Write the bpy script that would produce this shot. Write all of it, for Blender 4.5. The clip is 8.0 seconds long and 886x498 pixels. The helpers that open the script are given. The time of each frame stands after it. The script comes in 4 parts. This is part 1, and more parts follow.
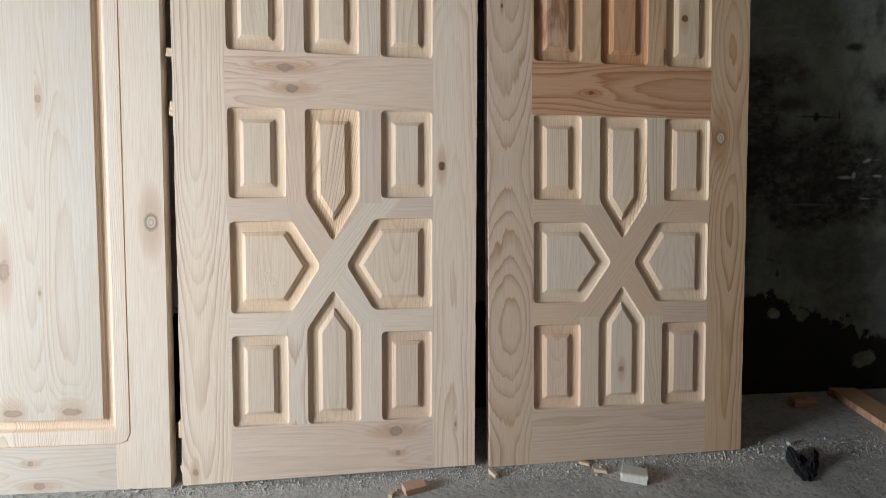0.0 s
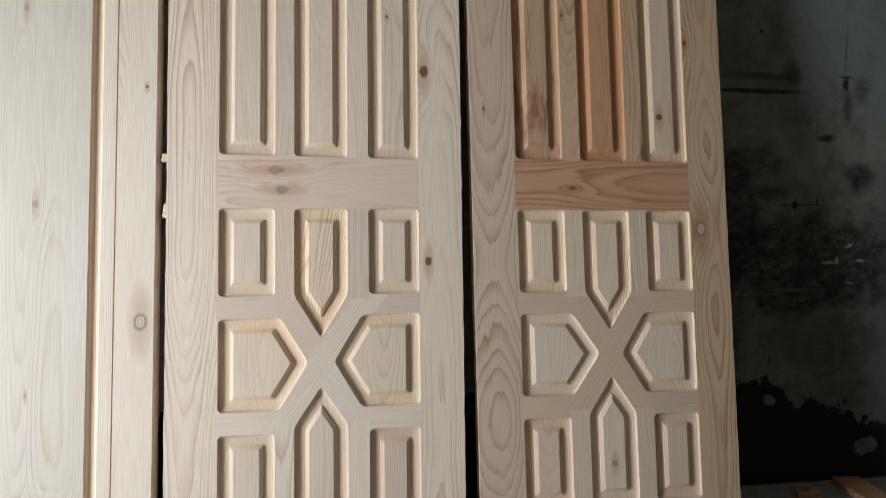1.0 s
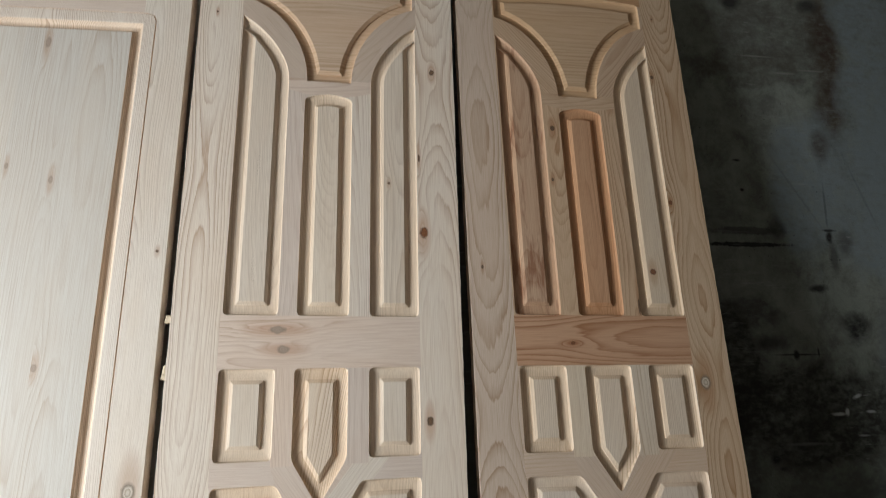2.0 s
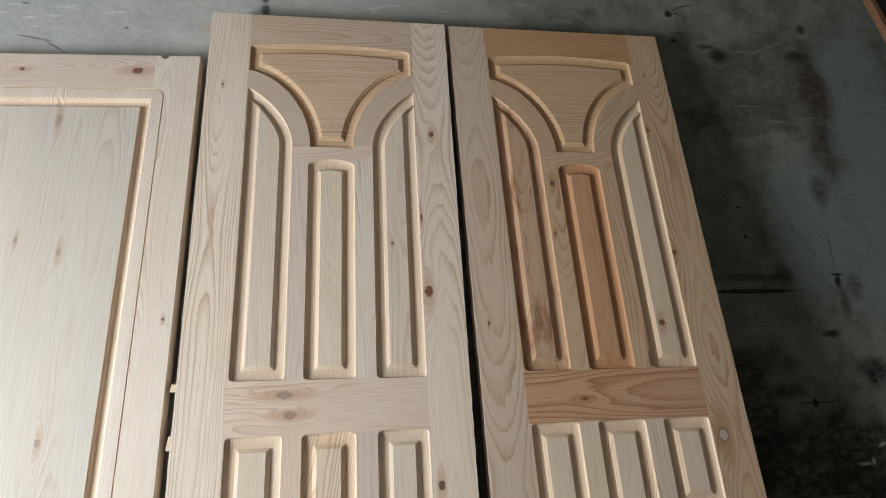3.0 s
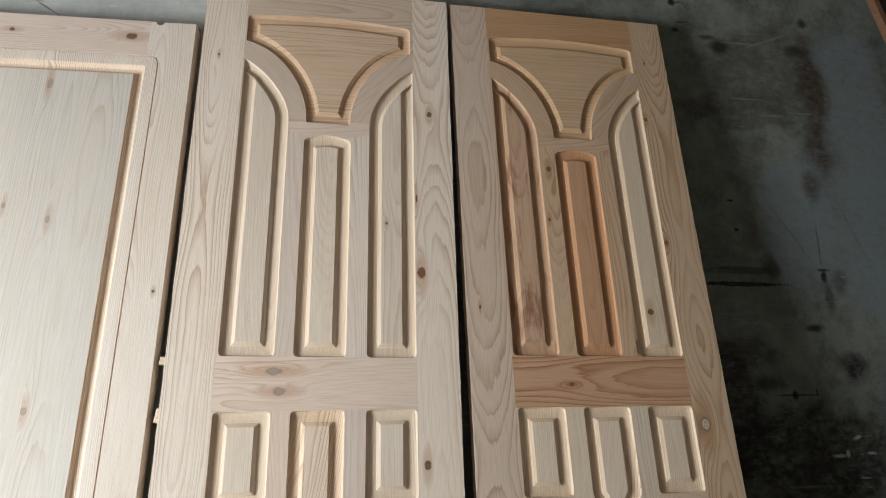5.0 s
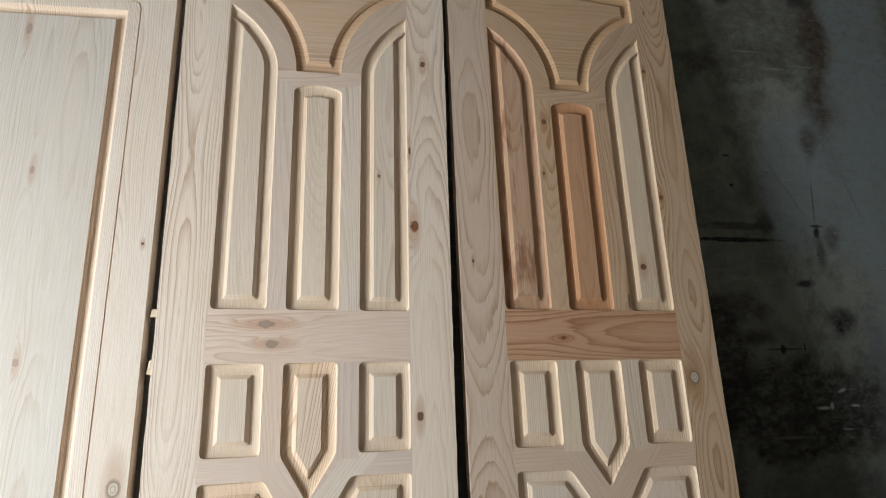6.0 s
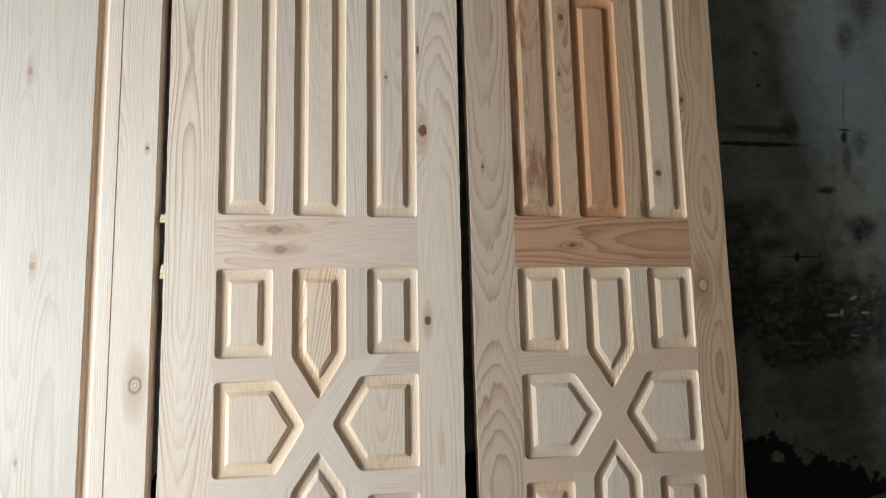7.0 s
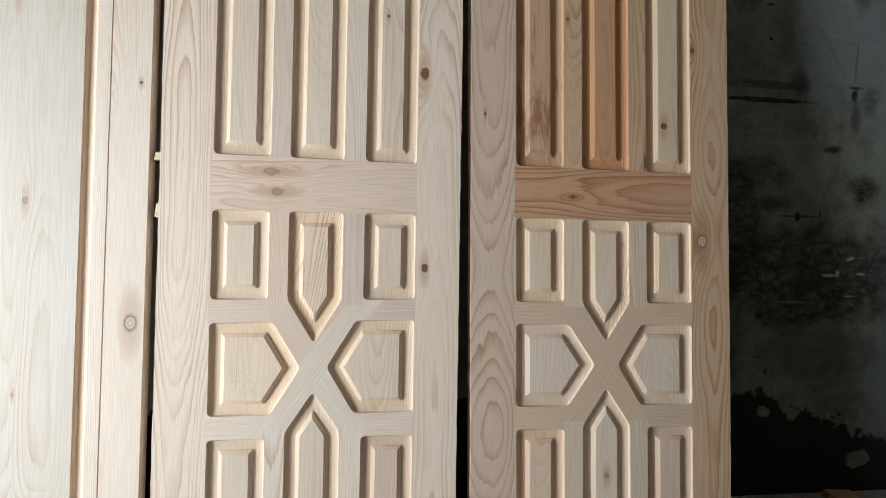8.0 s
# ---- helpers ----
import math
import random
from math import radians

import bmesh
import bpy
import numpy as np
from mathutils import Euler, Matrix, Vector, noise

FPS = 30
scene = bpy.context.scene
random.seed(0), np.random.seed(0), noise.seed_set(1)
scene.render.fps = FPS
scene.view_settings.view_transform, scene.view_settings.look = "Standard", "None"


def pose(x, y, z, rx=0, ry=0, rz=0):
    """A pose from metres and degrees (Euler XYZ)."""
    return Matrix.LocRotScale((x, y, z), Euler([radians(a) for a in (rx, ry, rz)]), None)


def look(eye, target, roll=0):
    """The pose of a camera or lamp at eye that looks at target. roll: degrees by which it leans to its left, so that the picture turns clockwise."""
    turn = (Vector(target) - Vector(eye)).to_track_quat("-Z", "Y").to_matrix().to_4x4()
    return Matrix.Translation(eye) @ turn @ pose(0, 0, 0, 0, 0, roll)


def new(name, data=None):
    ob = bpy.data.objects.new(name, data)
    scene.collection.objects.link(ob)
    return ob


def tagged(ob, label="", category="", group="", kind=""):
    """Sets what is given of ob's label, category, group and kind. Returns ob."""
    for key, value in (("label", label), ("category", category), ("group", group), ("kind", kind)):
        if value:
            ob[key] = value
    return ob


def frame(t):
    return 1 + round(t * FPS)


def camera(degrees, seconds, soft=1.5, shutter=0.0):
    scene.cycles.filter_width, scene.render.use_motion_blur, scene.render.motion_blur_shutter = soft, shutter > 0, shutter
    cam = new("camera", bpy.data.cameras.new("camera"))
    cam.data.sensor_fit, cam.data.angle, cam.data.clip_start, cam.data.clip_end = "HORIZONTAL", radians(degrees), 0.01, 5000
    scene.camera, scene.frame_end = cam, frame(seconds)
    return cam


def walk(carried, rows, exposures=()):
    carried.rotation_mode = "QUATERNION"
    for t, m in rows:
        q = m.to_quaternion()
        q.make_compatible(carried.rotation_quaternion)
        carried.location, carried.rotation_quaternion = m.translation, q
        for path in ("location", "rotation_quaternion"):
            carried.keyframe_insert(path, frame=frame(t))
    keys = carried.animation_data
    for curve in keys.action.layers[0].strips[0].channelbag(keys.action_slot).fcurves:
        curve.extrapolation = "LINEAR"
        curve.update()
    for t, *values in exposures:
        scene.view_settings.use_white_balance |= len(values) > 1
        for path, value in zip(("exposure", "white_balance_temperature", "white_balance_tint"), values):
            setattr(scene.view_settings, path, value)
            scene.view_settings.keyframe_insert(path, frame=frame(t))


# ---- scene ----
cam = camera(70.30, 8.0, soft=0.7, shutter=0.35)
PATH = [
    (0, 0.3872, -1.4161, 0.8405, 79.125, -1.205, -8.512),
    (0.5, 0.4076, -1.4244, 0.8505, 82.391, -1.203, -7.773),
    (1, 0.4156, -1.4347, 0.8829, 86.223, -0.333, -8.630),
    (1.5, 0.3907, -1.4360, 0.9174, 93.319, -0.466, -9.768),
    (2, 0.4053, -1.4453, 0.9111, 99.406, 0.456, -8.821),
    (3.5, 0.4118, -1.4463, 0.9082, 105.258, 2.852, -7.819),
    (4, 0.4063, -1.4499, 0.9140, 105.278, 2.860, -8.091),
    (5.5, 0.3915, -1.4386, 0.9224, 100.775, -0.298, -9.753),
    (6, 0.3956, -1.4316, 0.9184, 98.661, 0.365, -10.120),
    (6.5, 0.4071, -1.4281, 0.9400, 94.114, 0.246, -9.990),
    (7, 0.4253, -1.4209, 0.9412, 89.375, -0.106, -8.410),
    (7.5, 0.4098, -1.4012, 0.9437, 85.053, -2.272, -8.737),
    (8, 0.4232, -1.4071, 0.9385, 84.708, -1.982, -8.625),
]
walk(cam, [(t, pose(*row)) for t, *row in PATH], exposures=[(0.0, 0.0, 6480, 6.5), (2.0, -0.06, 6420, 5), (3.5, 0.13, 6500, 5.5), (5.5, 0.13, 6480, 5.5), (6.5, 0.17, 6420, 5), (7.0, 0.22, 6340, 4.5), (8.0, 0.22, 6360, 5.5)])

# ---- world and light ----
world = bpy.data.worlds.new("sky")
scene.world = world
world.use_nodes = True
wn = world.node_tree.nodes
sky = wn.new("ShaderNodeTexSky")
sky.sky_type = "NISHITA"
sky.sun_disc = False
sky.sun_elevation, sky.sun_rotation = radians(38), radians(200)
wn["Background"].inputs["Strength"].default_value = 0.08
world.node_tree.links.new(sky.outputs["Color"], wn["Background"].inputs["Color"])

WALL_Y = 0.345
ROOM_L, ROOM_R, ROOM_F, ROOM_H = -1.95, 4.2, -4.2, 3.0
GATE_Y0, GATE_Y1, GATE_Z0, GATE_H = -1.9, -0.5, 0.30, 1.15

# Daylight from the left; the unseen opening it fills is sized to its falloff.
gate_light = bpy.data.lights.new("gate_daylight", "AREA")
gate_light.shape, gate_light.size, gate_light.size_y = "RECTANGLE", GATE_H - GATE_Z0 - 0.1, GATE_Y1 - GATE_Y0 - 0.1
gate_light.energy, gate_light.color = 181, (0.838, 0.890, 0.985)
gate_lamp = new("gate_daylight", gate_light)
gate_lamp.matrix_world = look((ROOM_L - 0.05, (GATE_Y0 + GATE_Y1) / 2, (GATE_Z0 + GATE_H) / 2), (1.0, (GATE_Y0 + GATE_Y1) / 2, (GATE_Z0 + GATE_H) / 2))


# ---- materials ----
class Nodes:
    """A short hand for node trees."""

    def __init__(self, name):
        self.mat = bpy.data.materials.new(name)
        self.mat.use_nodes = True
        self.tree = self.mat.node_tree
        self.shader = self.tree.nodes["Principled BSDF"]

    def link(self, out, socket):
        if hasattr(out, "is_output"):
            self.tree.links.new(out, socket)
        else:
            socket.default_value = out

    def add(self, kind, **sockets):
        node = self.tree.nodes.new(kind)
        for key, value in sockets.items():
            self.link(value, node.inputs[key.replace("_", " ")])
        return node

    def math(self, op, a, b=0.0, c=0.0):
        node = self.tree.nodes.new("ShaderNodeMath")
        node.operation = op
        for socket, value in zip(node.inputs, (a, b, c)):
            self.link(value, socket)
        return node.outputs[0]

    def vec(self, op, a, b=(0, 0, 0)):
        node = self.tree.nodes.new("ShaderNodeVectorMath")
        node.operation = op
        self.link(a, node.inputs[0])
        self.link(b, node.inputs[1])
        return node.outputs[0]

    def place(self):
        return self.tree.nodes.new("ShaderNodeTexCoord").outputs["Object"]

    def world_place(self):
        return self.tree.nodes.new("ShaderNodeNewGeometry").outputs["Position"]

    def chance(self):
        return self.tree.nodes.new("ShaderNodeObjectInfo").outputs["Random"]

    def mapped(self, vector, scale=(1, 1, 1), turn=(0, 0, 0), shift=(0, 0, 0)):
        node = self.tree.nodes.new("ShaderNodeMapping")
        node.inputs["Scale"].default_value, node.inputs["Rotation"].default_value = scale, turn
        node.inputs["Location"].default_value = shift
        self.link(vector, node.inputs["Vector"])
        return node.outputs[0]

    def noise(self, vector, scale, detail=4.0, rough=0.55, warp=0.0):
        node = self.add("ShaderNodeTexNoise", Vector=vector, Scale=scale, Detail=detail, Roughness=rough, Distortion=warp)
        return node.outputs["Fac"]

    def ramp(self, value, stops):
        node = self.tree.nodes.new("ShaderNodeValToRGB")
        self.link(value, node.inputs[0])
        while len(node.color_ramp.elements) < len(stops):
            node.color_ramp.elements.new(0.5)
        for e, (at, col) in zip(node.color_ramp.elements, stops):
            e.position = at
            e.color = (*col, 1) if isinstance(col, tuple) else (col, col, col, 1)
        return node.outputs[0]

    def mix(self, fac, a, b, mode="MIX"):
        node = self.tree.nodes.new("ShaderNodeMix")
        node.data_type, node.blend_type = "RGBA", mode
        self.link(fac, node.inputs[0])
        self.link((*a, 1) if isinstance(a, tuple) else a, node.inputs[6])
        self.link((*b, 1) if isinstance(b, tuple) else b, node.inputs[7])
        return node.outputs[2]

    def split(self, vector):
        return self.add("ShaderNodeSeparateXYZ", Vector=vector).outputs

    def finish(self, color, rough, height=None, strength=0.3, distance=0.002, specular=0.4):
        self.link((*color, 1) if isinstance(color, tuple) else color, self.shader.inputs["Base Color"])
        self.link(rough, self.shader.inputs["Roughness"])
        self.shader.inputs["Specular IOR Level"].default_value = specular
        if height is not None:
            bump = self.add("ShaderNodeBump", Height=height, Strength=strength, Distance=distance)
            self.tree.links.new(bump.outputs[0], self.shader.inputs["Normal"])
        return self.mat


WOODS = {}
TONES = {  # early wood, late wood
    "white": ((0.600, 0.552, 0.470), (0.455, 0.365, 0.275)),
    "cream": ((0.775, 0.680, 0.555), (0.510, 0.372, 0.272)),
    "ivory": ((0.755, 0.664, 0.543), (0.480, 0.375, 0.275)),
    "straw": ((0.725, 0.610, 0.460), (0.470, 0.325, 0.195)),
    "pink": ((0.730, 0.600, 0.480), (0.490, 0.335, 0.235)),
    "wheat": ((0.662, 0.520, 0.388), (0.440, 0.285, 0.160)),
    "sand": ((0.600, 0.450, 0.305), (0.385, 0.240, 0.130)),
    "honey": ((0.615, 0.440, 0.285), (0.38, 0.215, 0.110)),
    "amber": ((0.555, 0.358, 0.232), (0.30, 0.140, 0.072)),
    "russet": ((0.520, 0.335, 0.195), (0.33, 0.170, 0.080)),
    "rust": ((0.600, 0.410, 0.265), (0.38, 0.195, 0.095)),
}
KNOTS = {  # rim, heart
    "brown": ((0.070, 0.028, 0.014), (0.25, 0.110, 0.055)),
    "dark": ((0.040, 0.024, 0.016), (0.20, 0.120, 0.072)),
    "pale": ((0.105, 0.062, 0.036), (0.60, 0.500, 0.385)),
    "grey": ((0.26, 0.190, 0.140), (0.40, 0.300, 0.225)),
}


def pine(tone, angle=0.0, rings=230.0, wild=1.0, knots=(), contrast=1.0, routed=False):
    """Planed pine whose grain runs up the object, turned by angle degrees in its face. The yearly rings are cylinders round a
    wandering pith, cut by the face; knots (x, z, rx, rz, kind) push them aside."""
    key = (tone, angle, rings, wild, tuple(knots), contrast, routed)
    if key in WOODS:
        return WOODS[key]
    n = Nodes("pine_" + tone)
    early, late = TONES[tone]
    early = (early[0] * 1.02, early[1], early[2] * 1.01)
    late = (late[0] * 0.86, late[1] * 0.76, late[2] * 0.68)
    luck = n.chance()
    flat = n.place()
    p = n.mapped(flat, turn=(0, radians(angle), 0))
    x, y, z = n.split(p)
    far = n.math("MULTIPLY", luck, 71.3)
    line = n.math("ADD", z, far)
    along = n.add("ShaderNodeCombineXYZ", X=n.math("MULTIPLY", line, 0.62), Y=far).outputs[0]
    depth = n.math("MULTIPLY", n.math("SUBTRACT", n.noise(along, 1.0, 2.0, 0.45), 0.5), 0.24 * wild)
    depth = n.math("ADD", depth, 0.045 if wild < 1.5 else 0.065)
    pith = n.math("MULTIPLY", n.math("SUBTRACT", n.math("FRACT", n.math("MULTIPLY", luck, 13.7)), 0.5), 0.11 if wild < 1.5 else 0.025)
    field = n.add("ShaderNodeCombineXYZ", X=n.math("MULTIPLY", x, 7.0), Y=n.math("MULTIPLY", y, 7.0), Z=n.math("MULTIPLY", line, 0.9)).outputs[0]
    wave = n.math("MULTIPLY", n.math("SUBTRACT", n.noise(field, 1.0, 3.0, 0.5), 0.5), 0.050)
    if wild >= 1.5:
        kink = n.add("ShaderNodeCombineXYZ", X=n.math("MULTIPLY", x, 15.0), Y=far, Z=n.math("MULTIPLY", line, 2.2)).outputs[0]
        wave = n.math("ADD", wave, n.math("MULTIPLY", n.math("SUBTRACT", n.noise(kink, 1.0, 2.0, 0.5), 0.5), 0.024))
    side = n.math("ADD", n.math("SUBTRACT", x, pith), wave)
    r = n.math("SQRT", n.math("ADD", n.math("MULTIPLY", side, side), n.math("ADD", n.math("MULTIPLY", depth, depth), 0.00002)))
    ring = n.math("MULTIPLY", r, rings)
    years = n.add("ShaderNodeCombineXYZ", X=n.math("MULTIPLY", r, 55.0), Y=far).outputs[0]
    ring = n.math("ADD", ring, n.math("MULTIPLY", n.noise(years, 1.0, 2.0, 0.5), 2.4))
    shake = n.add("ShaderNodeCombineXYZ", X=n.math("MULTIPLY", x, 60.0), Y=y, Z=n.math("MULTIPLY", line, 6.0)).outputs[0]
    ring = n.math("ADD", ring, n.math("MULTIPLY", n.noise(shake, 1.0, 3.0, 0.55), 0.8))
    fx, fy, fz = n.split(flat)
    ragged = n.math("MULTIPLY", n.math("SUBTRACT", n.noise(flat, 90.0, 3.0, 0.6), 0.5), 1.1)
    marks = []
    torn = None
    for kx, kz, rx, rz, kind in knots:
        dx = n.math("DIVIDE", n.math("SUBTRACT", fx, kx), rx)
        dz = n.math("DIVIDE", n.math("SUBTRACT", fz, kz), rz)
        d = n.math("SQRT", n.math("ADD", n.math("MULTIPLY", dx, dx), n.math("MULTIPLY", dz, dz)))
        if kind == "torn":
            edge = n.ramp(n.math("ADD", d, ragged), [(0.55, 1.0), (1.0, 0.0)])
            torn = edge if torn is None else n.math("MAXIMUM", torn, edge)
            continue
        wx, wz = (n.math("DIVIDE", dx, 2.6), dz) if angle == 90 else (dx, n.math("DIVIDE", dz, 2.6))
        w2 = n.math("ADD", n.math("MULTIPLY", wx, wx), n.math("MULTIPLY", wz, wz))
        push = n.math("DIVIDE", min(5.0, 380.0 * rx), n.math("ADD", 1.0, n.math("MULTIPLY", w2, 0.42)))
        ring = n.math("ADD", ring, push)
        marks.append((n.math("ADD", d, n.math("MULTIPLY", ragged, 0.35 if kind == "pale" else 1.0)), w2, kind))
    saw = n.math("FRACT", ring)
    late_wood = n.ramp(saw, [(0.0, 0.0), (0.48, 0.06), (0.80, 0.62), (0.91, 1.0), (0.98, 0.20), (1.0, 0.0)])
    fade = n.noise(n.add("ShaderNodeCombineXYZ", X=n.math("MULTIPLY", x, 12.0), Y=far, Z=n.math("MULTIPLY", line, 1.6)).outputs[0], 1.0, 2.0, 0.5)
    amount = n.math("MULTIPLY", late_wood, n.ramp(fade, [(0.36, min(0.6, 0.14 * contrast * contrast)), (0.64, min(1.0, 1.0 * contrast))]))
    color = n.mix(amount, early, late)
    thread = n.add("ShaderNodeCombineXYZ", X=n.math("MULTIPLY", x, 620.0), Y=n.math("MULTIPLY", y, 620.0), Z=n.math("MULTIPLY", line, 11.0)).outputs[0]
    fibre = n.noise(thread, 1.0, 3.0, 0.6)
    color = n.mix(n.ramp(fibre, [(0.32, 0.36), (0.58, 0.0)]), color, (late[0] * 1.05, late[1] * 1.05, late[2] * 1.05))
    cloud = n.noise(n.add("ShaderNodeCombineXYZ", X=n.math("MULTIPLY", x, 11.0), Y=far, Z=n.math("MULTIPLY", line, 2.6)).outputs[0], 1.0, 3.0, 0.55)
    color = n.mix(n.ramp(cloud, [(0.38, 0.0), (0.75, 0.38)]), color, (early[0] * 0.93, early[1] * 0.83, early[2] * 0.74))
    if tone == "rust":
        burn = n.noise(n.add("ShaderNodeCombineXYZ", X=n.math("MULTIPLY", x, 42.0), Y=far, Z=n.math("MULTIPLY", line, 6.5)).outputs[0], 1.0, 4.0, 0.6)
        color = n.mix(n.ramp(burn, [(0.52, 0.0), (0.66, 0.80)]), color, (0.27, 0.105, 0.045))
    for d, w2, kind in marks:
        rim, heart = KNOTS[kind]
        halo = n.ramp(n.math("MULTIPLY", w2, 0.25), [(0.15, 0.55), (1.0, 0.0)])
        color = n.mix(halo, color, (late[0] * 1.1, late[1] * 1.0, late[2] * 0.95))
        core = n.mix(n.ramp(n.math("FRACT", n.math("MULTIPLY", d, 2.3)), [(0.2, 0.0), (0.9, 0.45)]), heart, rim)
        core = n.mix(n.ramp(d, [(0.55, 0.0), (0.85, 0.75)]), core, rim)
        color = n.mix(n.math("SUBTRACT", 1.0, n.math("MINIMUM", 1.0, n.math("MAXIMUM", 0.0, n.math("MULTIPLY", n.math("SUBTRACT", d, 0.72), 2.2)))), color, core)
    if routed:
        # Cut wood is warmer than the planed face; grooves' warm shade is tinted in too.
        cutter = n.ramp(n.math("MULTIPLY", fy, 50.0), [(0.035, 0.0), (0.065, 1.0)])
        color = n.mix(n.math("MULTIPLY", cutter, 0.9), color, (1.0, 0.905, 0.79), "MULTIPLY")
    value = n.add("ShaderNodeHueSaturation", Color=color, Value=n.math("ADD", n.math("MULTIPLY", luck, 0.10), 0.95), Saturation=n.math("ADD", n.math("MULTIPLY", luck, 0.16), 0.92))
    height = n.math("ADD", n.math("MULTIPLY", late_wood, 0.35), n.math("MULTIPLY", fibre, 0.8))
    if torn is not None:
        # Fibres torn out by the cutter.
        crater = n.noise(n.mapped(flat, (1, 1, 0.45)), 260.0, 4, 0.7)
        height = n.math("ADD", height, n.math("MULTIPLY", torn, n.math("MULTIPLY", n.ramp(crater, [(0.42, 1.0), (0.60, 0.0)]), -5.0)))
    WOODS[key] = n.finish(value.outputs[0], n.math("ADD", n.math("MULTIPLY", fibre, 0.14), 0.50), height, 0.18, 0.0010, 0.32)
    return WOODS[key]


